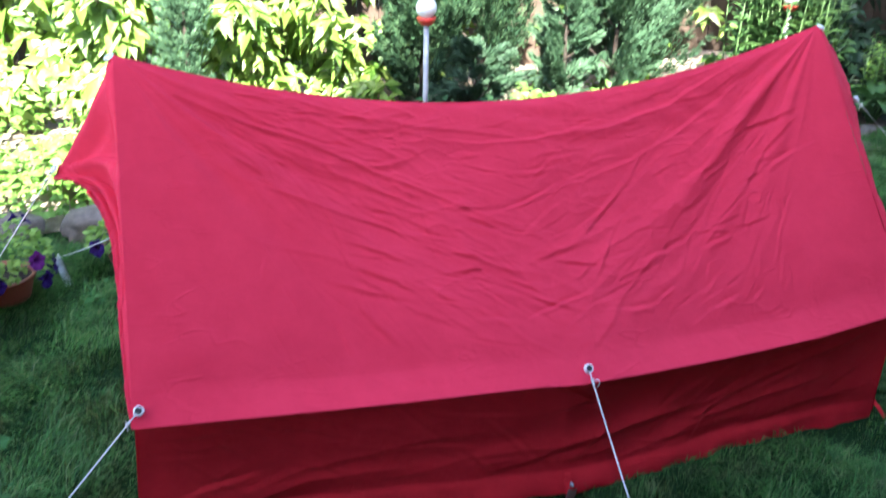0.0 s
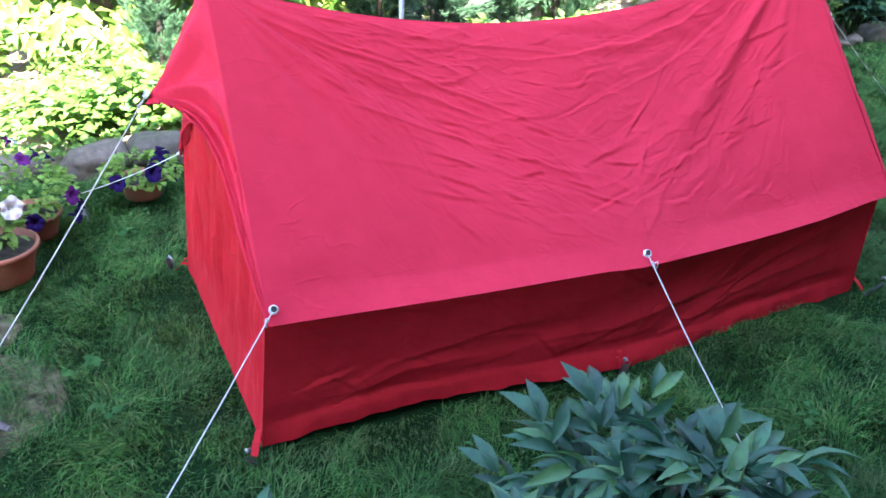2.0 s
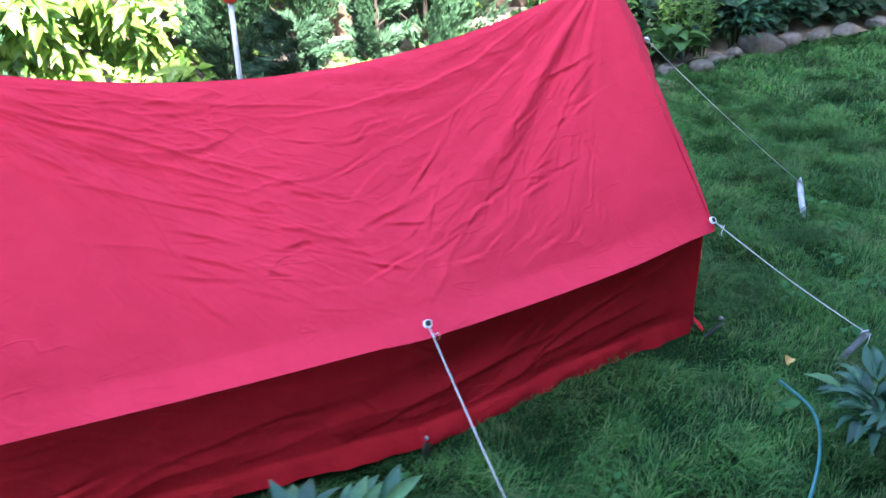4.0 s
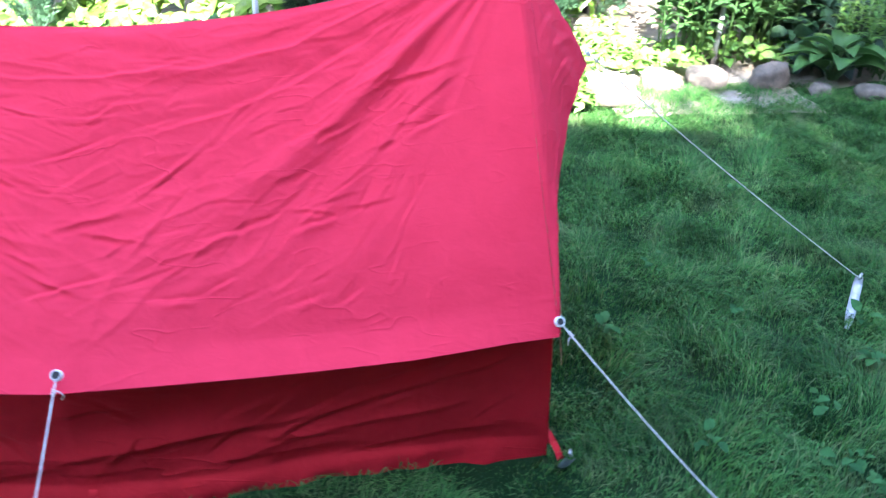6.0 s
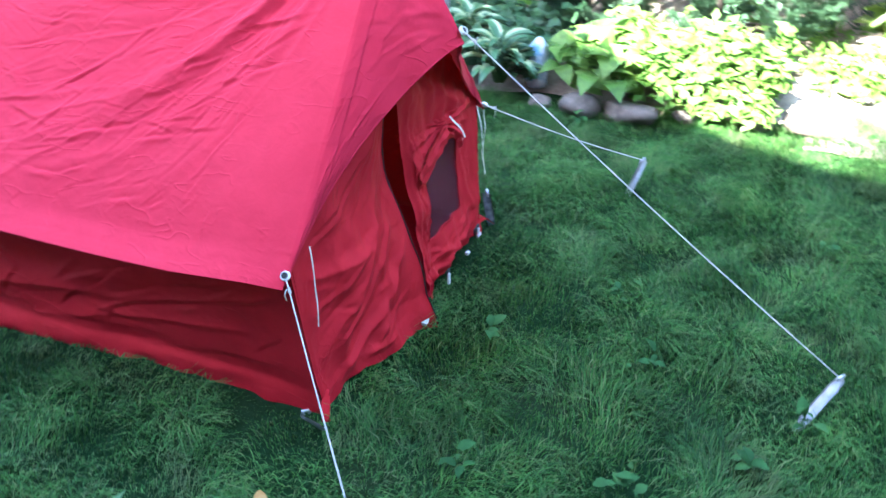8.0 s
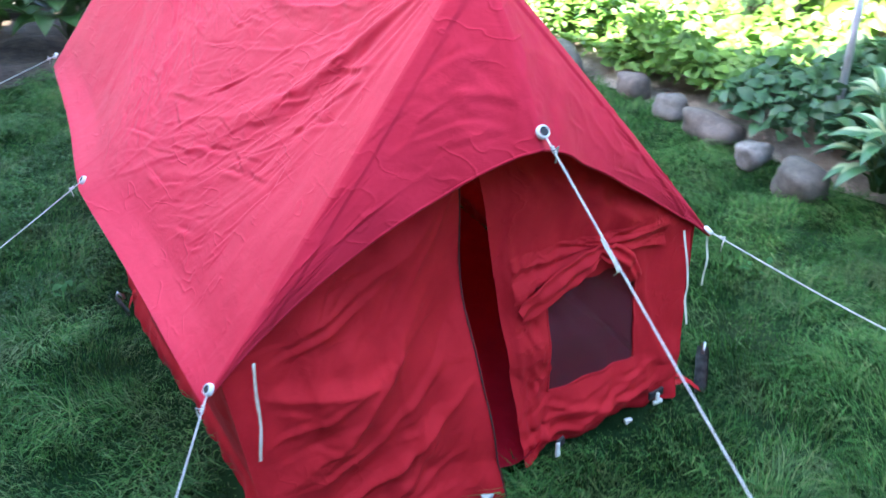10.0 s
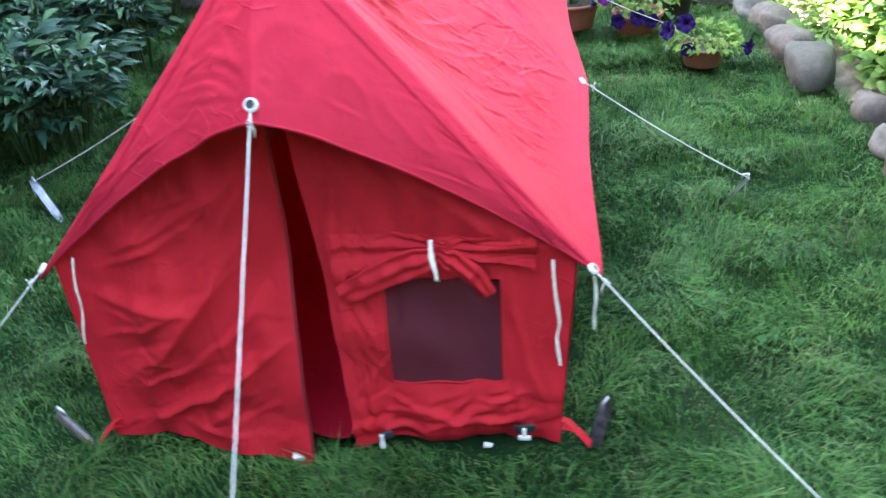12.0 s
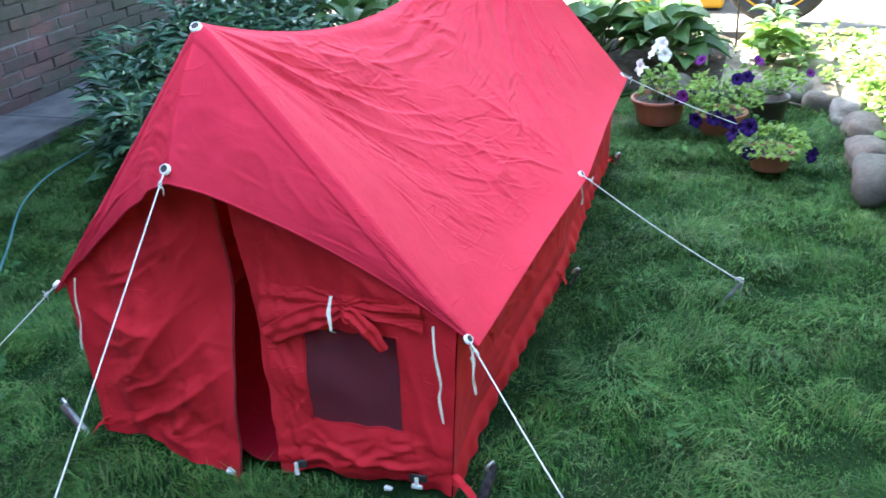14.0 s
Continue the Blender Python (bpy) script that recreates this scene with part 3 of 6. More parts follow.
    # below a seam the eave turns outward under the pull of the cords
    relief = relief - (0.0180 if side < 0 else 0.0060) * np.where(V < 0.905, np.clip((V - 0.66) / 0.245, 0, 1) ** 2, np.clip((1 - V) / 0.095, 0, 1)) * (0.45 + 0.55 * np.sin(np.pi * near) ** 2) * np.clip((1 - near) / 0.08, 0, 1)
    # the hem is sewn: a soft roll along the eave
    relief = relief + 0.0009 * np.exp(-((V - 0.905) / 0.008) ** 2) + 0.0014 * np.clip((V - 0.955) / 0.03, 0, 1) * np.clip((1 - near) / 0.05, 0, 1) + 0.004 * np.clip((V - 0.85) / 0.15, 0, 1) ** 2 * np.sin(np.pi * near) ** 2
    Y = Y + relief * 0.76
    Z = Z + relief * 0.65
    return np.stack([X, side * Y, Z], -1)


def seam_line(end, V, side):
    """The sloping seam from the pole top to the eave corner."""
    eave_y, eave_z = EAVE_Y + 0.019, EAVE_Z - 0.019
    az = APEX_Z - (0.004 if end > 0 else 0.0)
    X = APEX_X + (1.006 - APEX_X) * V
    Z = az + (eave_z - az) * V - 0.008 * np.exp(-(V / 0.025) ** 2)
    hollow = (0.004 if side < 0 else -0.004) * np.sin(np.pi * V)
    return np.stack([end * X, side * (eave_y * V - hollow * 0.76), Z - hollow * 0.65], -1)


tent = thing("ridge_tent", (0, 0, 0), "red cotton ridge tent pitched on a lawn with white cords", "tent")
for side in (-1, 1):
    placed("roof_panel", grid_mesh("roof_panel", roof_grid(side), flip=side > 0), RED, tent, "wrinkled red cotton roof slope")

# hoods over both ends
for end in (-1, 1):
    nv, nw = 161, 60
    vv, ww = np.linspace(-1, 1, nv), np.linspace(0, 1, nw)
    W, V = np.meshgrid(ww, vv, indexing="ij")
    A = np.abs(V)
    seam = np.where((V < 0)[..., None], seam_line(end, A, -1), seam_line(end, A, 1))
    Ar = np.sqrt(A ** 2 + 0.05 ** 2) - 0.05 * np.exp(-A / 0.2)
    bow = 4 * A * (1 - A)
    tip = np.array([TIP[0], 0.0, TIP[2]] if end > 0 else [-1.150, 0.0, 0.774])
    corner = np.stack([np.full_like(V, end * 1.008), np.sign(V) * (EAVE_Y + 0.014), np.full_like(V, EAVE_Z - 0.018)], -1)
    lift_edge = (0.008 + 0.018 * (V < 0)) * bow if end > 0 else 0.030 * (A / 0.15) * np.exp(1 - A / 0.15)
    edge = tip + (corner - tip) * A[..., None] + np.stack([end * (abs(tip[0]) - 1.008) * ((1 - A) ** (1.9 if end > 0 else 6.0) - (1 - A)), 0 * V, lift_edge - 0.008 * np.exp(-(A / 0.05) ** 2)], -1)
    P = seam + (edge - seam) * W[..., None]
    puff = np.sin(np.pi * W) * (1 - A ** 3) * (1.0 if end > 0 else -0.6)
    folds = 0.002 * np.sin(A * 26 + 3 * W + end) * np.clip(W * 1.3, 0, 1) * np.exp(-((A - 0.28) / 0.22) ** 2) + 0.0012 * waves(V * 0.9, W * 0.35, 0.2, 71 + end) * np.sin(np.pi * W)
    folds = folds + 0.002 * W * np.sin(V * 40 + 2 * W) * np.exp(-(A / 0.3) ** 2) * (1 - np.exp(-(A / 0.04) ** 2))
    folds = folds + 0.8 * crease_field(V * 0.8, W * 0.34, 300 + end, 60, 0.09, 0.0045, 0.0040, lambda x, s, r: math.atan2(0.34 - s, -x) + r.normal(0, 0.3), (-0.6, 0.6), (0.04, 0.30)) * np.clip((1 - A) / 0.2, 0, 1) * np.clip(W / 0.08, 0, 1)
    if end < 0:
        fan = np.arctan2(A * 0.9, 1.06 - W)
        folds = folds + (0.011 * np.sin(fan * 21 + 1.5 * W) + 0.007 * (np.abs(np.sin(fan * 26 + 2 * V)) - 0.5)) * np.clip(W / 0.35, 0, 1) * np.clip((1 - A) / 0.3, 0, 1) * np.clip(A / 0.05, 0, 1)
    folds = folds + 0.0018 * ridged(V * 9, W * 3.0 + A * 2, 31 + end) * np.sin(np.pi * W) * np.clip((1 - A) / 0.2, 0, 1)
    width_here = np.linalg.norm(edge - seam, axis=-1)
    strip = 0.0035 * np.clip(W * width_here / 0.008, 0, 1) * np.clip((0.042 - W * width_here) / 0.004, 0, 1) * np.clip((1 - A) / 0.1, 0, 1)
    P = P + np.stack([end * (puff * 0.012 + folds + strip), 0 * V, puff * 0.010 + folds + strip], -1)
    placed("hood", grid_mesh("hood", P, flip=end < 0), RED, tent, "red hood stretched out over the tent's end")
    pts = [Vector(p) for p in P[-1]]
    part("hood_hem", tube([p - Vector((end * 0.002, 0, 0.001)) for p in pts], 0.0032, 6), RED, tent)


def wall_grid(side):
    nu, nh = 361, 80
    u, h = np.linspace(-1, 1, nu), np.linspace(0, 1, nh)
    U, Hh = np.meshgrid(u, h, indexing="xy")
    roof = roof_grid(side)
    row = roof[int(0.925 * (roof.shape[0] - 1))]
    top_y = np.interp(U, row[:, 0] / row[-1, 0], row[:, 1] * side) - 0.003
    top_z = np.interp(U, row[:, 0] / row[-1, 0], row[:, 2]) - 0.002
    lift = 0.008 * np.abs(np.sin(np.pi * U)) * (1 + 0.4 * waves(U, 0 * U, 0.6, 81 + side))
    base_y = (0.490 - 0.010 * U + 0.066 * np.exp(-((U - 0.15) / 0.50) ** 2) if side < 0 else 0.478 + 0.020 * (1 - np.abs(U))) - 0.010 * np.abs(np.sin(np.pi * U))
    X = U * (1.0 + 0.035 * Hh)
    Y = top_y + (base_y - top_y) * Hh
    Z = top_z + (0.004 - 0.022 * (U + 1) / 2 + lift - top_z) * Hh
    taut = np.sin(np.pi * np.clip(Hh, 0, 0.9) / 0.9)
    Y = Y - 0.016 * taut * (1 - U ** 6)
    XX, HH = X, Hh * 0.4
    rel = taut * (0.005 * waves(XX * 0.6 + HH, HH * 1.5, 0.34, 90 + side) + 0.0016 * waves(XX, HH * 1.5, 0.12, 91 + side))
    for px in (-1.0, 0.0, 1.0):     # pulls up from each ground loop
        d = np.abs(XX - px)
        th = np.arctan2(0.4 - HH, d + 0.02)
        rel = rel + 0.0012 * np.exp(-(d / 0.35) ** 2) * taut * np.sin(13 * th + px)
    rel = rel + taut * crease_field(XX, HH, 230 + side, 70, 0.14, 0.0065, 0.0055, lambda x, s, r: -0.35 * math.copysign(1, x) + r.normal(0, 0.3), (-0.95, 0.95), (0.05, 0.36))
    rel = rel + taut * (0.0035 * ridged(XX * 3.2 + HH * 5, HH * 9 - XX * 1.5, 51 + side) + 0.0022 * ridged(XX * 8 - HH * 4, HH * 17 + XX * 2, 53 + side)) * np.clip(0.5 + 1.5 * noise2(XX * 2, HH * 4, 55 + side), 0, 1)
    rel = rel + 0.010 * np.clip((Hh - 0.45) / 0.4, 0, 1) * np.clip((1.0 - Hh) / 0.1, 0.3, 1) * noise2(XX * 5.5 + HH * 7, HH * 5, 57 + side)
    if side < 0:
        rel = rel + taut * long_folds(XX, HH, [(-0.30, 0.36, 0.60, 0.20, 0.022, 0.012), (0.10, 0.37, 0.92, 0.22, 0.020, 0.011), (-0.85, 0.31, -0.10, 0.20, 0.020, 0.009), (0.30, 0.30, 0.95, 0.12, 0.014, 0.012), (-0.92, 0.36, -0.35, 0.28, 0.014, 0.012), (0.45, 0.37, 0.97, 0.30, 0.014, 0.012), (-0.55, 0.34, 0.15, 0.27, 0.014, 0.010)])
    # sewn ground strip that kicks outward below its seam
    rel = rel - 0.014 * np.clip(0.7 + 1.2 * noise2(XX * 2.4, HH * 0, 59 + side), 0, 1.4) * np.exp(-((Hh - 0.84) / 0.075) ** 2)
    rel = rel + 0.005 * (1 + 1.6 * noise2(XX * 2.2, HH, 58 + side)) * np.clip((Hh - 0.86) / 0.14, 0, 1) - 0.002 * np.exp(-((Hh - 0.855) / 0.02) ** 2)
    rel = rel + 0.006 * np.clip((Hh - 0.8) / 0.2, 0, 1) * waves(XX, HH, 0.10, 95 + side)
    rel = rel * (1 - np.abs(U) ** 12)
    return np.stack([X, side * (Y + rel), Z], -1)


for side in (-1, 1):
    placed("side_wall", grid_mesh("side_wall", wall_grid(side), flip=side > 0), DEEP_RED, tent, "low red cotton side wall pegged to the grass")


def half_width(z, side, base=None):
    """Half the width of an end wall at a height, on one side of the tent."""
    base = base or (0.470 if side < 0 else 0.478)
    s = np.clip((z - 0.43) / (1.022 - 0.43), 0, 1)
    upper = 0.505 * (1 - s) - (0.016 if side < 0 else 0.010) * np.sin(np.pi * s)
    return np.where(z < 0.43, base + (0.505 - base) * z / 0.43, upper)


def end_x(y, z, seed, hw):
    """How far an end wall stands out along x; at its borders it meets the side walls."""
    low = np.clip(1 - z / 0.42, 0, 1)
    out = 0.985 + 0.030 * low + 0.010 * np.sin(np.pi * np.clip(z / 0.9, 0, 1))
    out = out + 0.006 * waves(y, z * 0.6, 0.22, seed) + 0.004 * waves(y * 1.2, z * 0.5, 0.10, seed + 1)
    k = np.clip(np.abs(y) / np.maximum(hw, 0.02), 0, 1) ** 10
    return out + (1.0 + 0.035 * low - out) * k * (z < 0.45)


def slit_left(z):
    return np.interp(z, [0, 0.4, 0.8, 0.99], [-0.022, -0.042, -0.044, -0.002])


def slit_right(z):
    return np.interp(z, [0, 0.4, 0.65, 0.8, 0.99], [0.054, 0.022, -0.006, -0.026, 0.004])


# front flap without a window: bellies forward at its free edge
nz, ny = 200, 130
zz, aa = np.linspace(0, 0.995, nz), np.linspace(0, 1, ny)
Zg, Ag = np.meshgrid(zz, aa, indexing="ij")
edge_l = slit_left(Zg)
hw = half_width(Zg, -1)
Yg = edge_l + (-np.maximum(hw + 0.013, 0.006) - edge_l) * Ag
free = (1 - Ag) ** 1.5
low = np.clip(1 - Zg / 0.5, 0, 1)
Xg = end_x(Yg, Zg, 101, hw) + 0.075 * free * low ** 1.2 + 0.020 * free * np.sin(Zg * 9)
flap_pull = lambda x, s, r: 0.75 + r.normal(0, 0.4)
Xg += np.clip(Ag / 0.1, 0, 1) * (crease_field(Yg, Zg, 201, 40, 0.12, 0.0058, 0.0045, flap_pull, (-0.46, -0.04), (0.03, 0.55)) + crease_field(Yg, Zg, 202, 70, 0.045, 0.0042, 0.0019, flap_pull, (-0.46, -0.04), (0.03, 0.6)))
Xg += 0.004 * np.sin(Yg * 24 - Zg * 14) * np.clip(1 - np.abs(Ag - 0.5) * 2, 0, 1) + 0.005 * waves(Yg, Zg, 0.16, 103) * np.sin(np.pi * Ag) * (0.4 + low)
Xg += (0.0035 * ridged(Yg * 7 + Zg * 3, Zg * 5 - Yg * 4, 61) + 0.0022 * ridged(Yg * 15 - Zg * 6, Zg * 11 + Yg * 5, 62)) * np.clip(0.45 + 1.4 * noise2(Yg * 4, Zg * 4, 63), 0, 1) * np.sin(np.pi * np.clip(Ag, 0, 1)) ** 0.5
Xg += 1.1 * np.sin(np.pi * Ag) * long_folds(Yg, Zg, [(-0.48, 0.10, -0.10, 0.52, 0.034, 0.026), (-0.44, 0.02, -0.04, 0.30, 0.030, 0.024), (-0.40, 0.44, -0.06, 0.66, 0.034, 0.020), (-0.50, 0.36, -0.20, 0.34, 0.028, 0.020), (-0.30, 0.02, -0.12, 0.22, 0.024, 0.020)])
Xg += 0.015 * waves(Yg * 0.7 - Zg * 0.5, Zg, 0.34, 106) * np.sin(np.pi * Ag) + 0.9 * long_folds(Yg, Zg, [(-0.42, 0.12, -0.06, 0.38, 0.013, 0.014), (-0.40, 0.05, -0.08, 0.26, 0.012, 0.014), (-0.47, 0.24, -0.10, 0.46, 0.012, 0.012), (-0.30, 0.03, -0.05, 0.16, 0.010, 0.010), (-0.46, 0.40, -0.15, 0.56, 0.012, 0.010), (-0.25, 0.18, -0.02, 0.30, 0.010, 0.009), (-0.20, 0.45, -0.03, 0.75, 0.012, 0.008)])
hem = np.clip(1 - Zg / 0.10, 0, 1)
Xg += 0.030 * hem * np.clip(1.2 - Ag, 0, 1) * np.clip((1 - Ag) / 0.15, 0, 1) + 0.008 * hem * waves(Yg, 0 * Yg, 0.12, 104)
Zl = Zg - 0.025 * free * low + 0.012 * low * np.abs(np.sin(Ag * 7)) * hem
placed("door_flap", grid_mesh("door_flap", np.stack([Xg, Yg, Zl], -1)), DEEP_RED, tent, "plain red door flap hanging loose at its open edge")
part("zip", tube([(Xg[i, 0] + 0.002, Yg[i, 0] - 0.003, Zl[i, 0]) for i in range(0, nz - 8, 2)], 0.0016, 6), BLACK, tent, "dark zip along the open door edge")

# front flap with the netted window
WY0, WY1, WZ0, WZ1 = 0.136, 0.364, 0.139, 0.380
z_rows = np.concatenate([np.linspace(0, WZ0, 32), np.linspace(WZ0, WZ1, 30)[1:], np.linspace(WZ1, 0.995, 66)[1:]])
cols = [np.linspace(0, 1, 24), np.linspace(1, 2, 33)[1:], np.linspace(2, 3, 24)[1:]]
ac = np.concatenate(cols)
Zg, Cg = np.meshgrid(z_rows, ac, indexing="ij")
l_, r_ = slit_right(Zg), np.maximum(half_width(Zg, 1), slit_right(Zg) + 0.002)
shrink = np.clip(np.where(Zg > 0.44, (r_ - l_) / 0.46, 1), 0, 1)
b1 = np.where(Zg > 0.44, l_ + (WY0 - l_) * shrink, WY0)
b2 = np.where(Zg > 0.44, l_ + (WY1 - l_) * shrink, WY1)
Yg = np.where(Cg < 1, l_ + (b1 - l_) * Cg, np.where(Cg < 2, b1 + (b2 - b1) * (Cg - 1), b2 + (r_ - b2) * (Cg - 2)))
low = np.clip(1 - Zg / 0.5, 0, 1)
Xg = end_x(Yg, Zg, 111, r_) + 0.050 * np.clip(1 - Cg / 2, 0, 1) ** 1.3 * low + 0.005 * waves(Yg, Zg, 0.14, 113) * np.clip(1 - Zg / 0.9, 0, 1)
Xg += 0.006 * np.sin(Cg * 9 + Zg * 14) * np.clip(1 - Cg, 0, 1) * np.clip(1 - Zg / 0.6, 0, 1) + crease_field(Yg, Zg, 203, 30, 0.09, 0.006, 0.0055, lambda x, s, r: 1.75 + r.normal(0, 0.35), (0.03, 0.13), (0.03, 0.5)) + crease_field(Yg, Zg, 204, 34, 0.06, 0.006, 0.005, lambda x, s, r: 0.15 + r.normal(0, 0.25), (0.1, 0.45), (0.02, 0.12)) + crease_field(Yg, Zg, 205, 24, 0.08, 0.005, 0.0045, lambda x, s, r: 0.3 + r.normal(0, 0.6), (0.05, 0.42), (0.45, 0.62))
Xg += (0.0034 * ridged(Yg * 9, Zg * 4.5 + Yg * 3, 65) + 0.0022 * ridged(Yg * 17 + Zg * 3, Zg * 10, 66)) * np.clip(0.45 + 1.5 * noise2(Yg * 4, Zg * 4, 67), 0, 1) * np.sin(np.pi * Cg / 3) ** 0.5
Xg += np.sin(np.pi * Cg / 3) ** 0.6 * np.where((Zg > WZ0) & (Zg < WZ1) & (Cg > 1) & (Cg < 2), 0.3, 1) * long_folds(Yg, Zg, [(0.05, 0.60, 0.10, 0.04, 0.014, 0.016), (0.03, 0.50, 0.14, 0.20, 0.013, 0.014), (0.10, 0.66, 0.44, 0.46, 0.022, 0.014), (0.07, 0.03, 0.42, 0.12, 0.013, 0.016), (0.10, 0.12, 0.44, 0.05, 0.012, 0.014), (0.38, 0.40, 0.46, 0.06, 0.014, 0.012), (0.02, 0.80, 0.16, 0.55, 0.020, 0.012)])
below = np.clip(1 - Zg / 0.14, 0, 1)
Xg += 0.016 * np.sin(np.pi * np.clip(Zg / 0.14, 0, 1)) * np.sin(np.pi * Cg / 3) + 0.006 * below * waves(Yg, Zg * 2, 0.09, 114)
Zw = Zg - 0.012 * below * np.sin(np.pi * Cg / 3) + 0.008 * below * waves(Yg, 0 * Yg, 0.15, 115)
keep = ~((Cg[:-1, :-1] >= 0.999) & (Cg[:-1, 1:] <= 2.001) & (Zg[:-1, :-1] >= WZ0 - 1e-6) & (Zg[1:, :-1] <= WZ1 + 1e-6))
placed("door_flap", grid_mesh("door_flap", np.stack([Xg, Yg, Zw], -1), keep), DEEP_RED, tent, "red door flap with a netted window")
inside = (Cg >= 0.999) & (Cg <= 2.001) & (Zg >= WZ0 - 1e-6) & (Zg <= WZ1 + 1e-6)
rows_i, cols_i = np.where(inside.any(1))[0], np.where(inside.any(0))[0]
block = np.ix_(rows_i, cols_i)
net_P = np.stack([Xg[block] - 0.003 - 0.006 * np.sin(np.pi * (Cg[block] - 1)), Yg[block], Zw[block]], -1)
placed("window_net", grid_mesh("window_net", net_P), MESH_M, tent, "dark mosquito netting window")
window_bump = float(Xg[block].mean())
Xw, Yw = Xg, Yg
ring = [net_P[0, j] for j in range(net_P.shape[1])] + [net_P[i, -1] for i in range(net_P.shape[0])] + [net_P[-1, j] for j in range(net_P.shape[1])[::-1]] + [net_P[i, 0] for i in range(net_P.shape[0])[::-1]]
part("window_binding", tube([(p[0] + 0.003, p[1], p[2]) for p in ring], 0.0028, 6), DEEP_RED, tent)

# back wall: closed, in upright pleats
zz, aa = np.linspace(0, 1.0, 90), np.linspace(-1, 1, 361)
Zg, Ag = np.meshgrid(zz, aa, indexing="ij")
hw = np.where(Ag < 0, half_width(Zg, -1, 0.497), half_width(Zg, 1))
Yg = hw * Ag
Xg = -(end_x(Yg, Zg, 121, hw) + 0.0125 * np.clip((Zg - 0.08) / 0.15, 0.05, 1) * np.sin(Yg * 170 + 3.5 * np.sin(Yg * 13) + 1.6 * np.sin(Zg * 5)) * (0.6 + 0.4 * np.sin(Yg * 41 + 3 * Zg)) * (1 - np.abs(Ag) ** 6) * (0.4 + 0.6 * np.clip(1 - Zg, 0, 1)))
Xg += (-1.0 - 0.035 * np.clip(1 - Zg / 0.42, 0, 1) - Xg) * 0.8 * np.clip(1 - Zg / 0.16, 0, 1)
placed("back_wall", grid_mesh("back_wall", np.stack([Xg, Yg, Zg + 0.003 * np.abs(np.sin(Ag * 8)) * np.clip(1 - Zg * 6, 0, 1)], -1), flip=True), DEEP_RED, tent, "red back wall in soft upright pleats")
# groundsheet: follows both side walls and stands up a little along its borders
gu, gv = np.meshgrid(np.linspace(-1, 1, 90), np.linspace(-1, 1, 50), indexing="xy")
south = 0.472 - 0.010 * gu + 0.066 * np.exp(-((gu - 0.15) / 0.50) ** 2) - 0.010 * np.abs(np.sin(np.pi * gu))
gY = np.where(gv < 0, south, 0.460) * gv
gX = np.where(gu > 0, 1.0 + 0.078 * np.exp(-((gY - 0.02) / 0.12) ** 2), 0.985) * gu
border = np.clip((np.maximum(np.abs(gu) ** 2, np.abs(gv)) - 0.94) / 0.06, 0, 1)
gZ = 0.008 + 0.030 * border + 0.003 * noise2(gX * 5, gY * 5, 91) + 0.006 * border * noise2(gX * 14, gY * 14, 92)
placed("groundsheet", grid_mesh("groundsheet", np.stack([gX, gY, gZ], -1)), RED_TAPE, tent, "dark red groundsheet")
for end in (-1, 1):
    part("tent_pole", tube([(end * 0.935, -0.190, 0.0), (end * 0.940, -0.155, 0.48), (end * 0.945, -0.125, 0.815)], 0.011, 12), DARK_METAL, tent, "dull metal tent pole")


def grommet(at, out, parent, radius=0.0112):
    """A pressed metal eyelet lying on the cloth, its face along out."""
    bm = lathe([(radius * 0.60, -0.003), (radius * 0.62, 0.004), (radius * 0.78, 0.0068), (radius, 0.003), (radius * 1.02, -0.002)], 20)
    m = Vector(out).to_track_quat('Z', 'Y').to_matrix().to_4x4()
    m.translation = at
    g = part("eyelet", bm, WHITE_PL, parent, "pale metal eyelet", m)
    # black disc inside the ring paints the dark of the opening
    hole = lathe([(0, 0.0056), (radius * 0.66, 0.0056)], 16)
    part("eyelet_hole", hole, BLACK, g)
    return g


# pegs: channels of sheet metal, driven in at a slant
def peg(name_label, head, foot, metal, width=0.014):
    """A tent peg from its head down into the ground."""
    h, f = Vector(head), Vector(foot)
    d = (f - h)
    along = d.normalized()
    t = thing("tent_peg", (f.x, f.y, 0), name_label, "tent peg", "tent pegs")
    across = along.cross(Vector((0, 0, 1))).normalized()
    up = across.cross(along)
    bm = bmesh.new()
    n, L = 8, d.length
    rows = []
    for i in range(n):
        s = i / (n - 1)
        w = width * (1.0 if s < 0.8 else 1.0 - 0.6 * (s - 0.8) / 0.2)
        if s < 0.05:
            w *= 0.8
        c = h + along * L * s
        prof = [(-1, 0.45), (-0.9, 0.05), (-0.35, -0.15), (0.35, -0.15), (0.9, 0.05), (1, 0.45)]
        rows.append([bm.verts.new(c + across * (a * w) + up * (b * w)) for a, b in prof])
    for a, b in zip(rows, rows[1:]):
        for k in range(5):
            bm.faces.new((a[k], a[k + 1], b[k + 1], b[k]))
    bmesh.ops.solidify(bm, geom=bm.faces[:], thickness=0.0018)
    part("blade", bm, metal, t, m=Matrix.Translation((-f.x, -f.y, 0)), smooth=False)
    hook = [h - along * 0.004 + up * 0.006, h - along * 0.010 + up * 0.012 - across * 0.004, h + along * 0.004 + up * 0.020, h + along * 0.014 + up * 0.018]
    part("hook", tube(hook, 0.004, 8), METAL, t, m=Matrix.Translation((-f.x, -f.y, 0)))
    return t


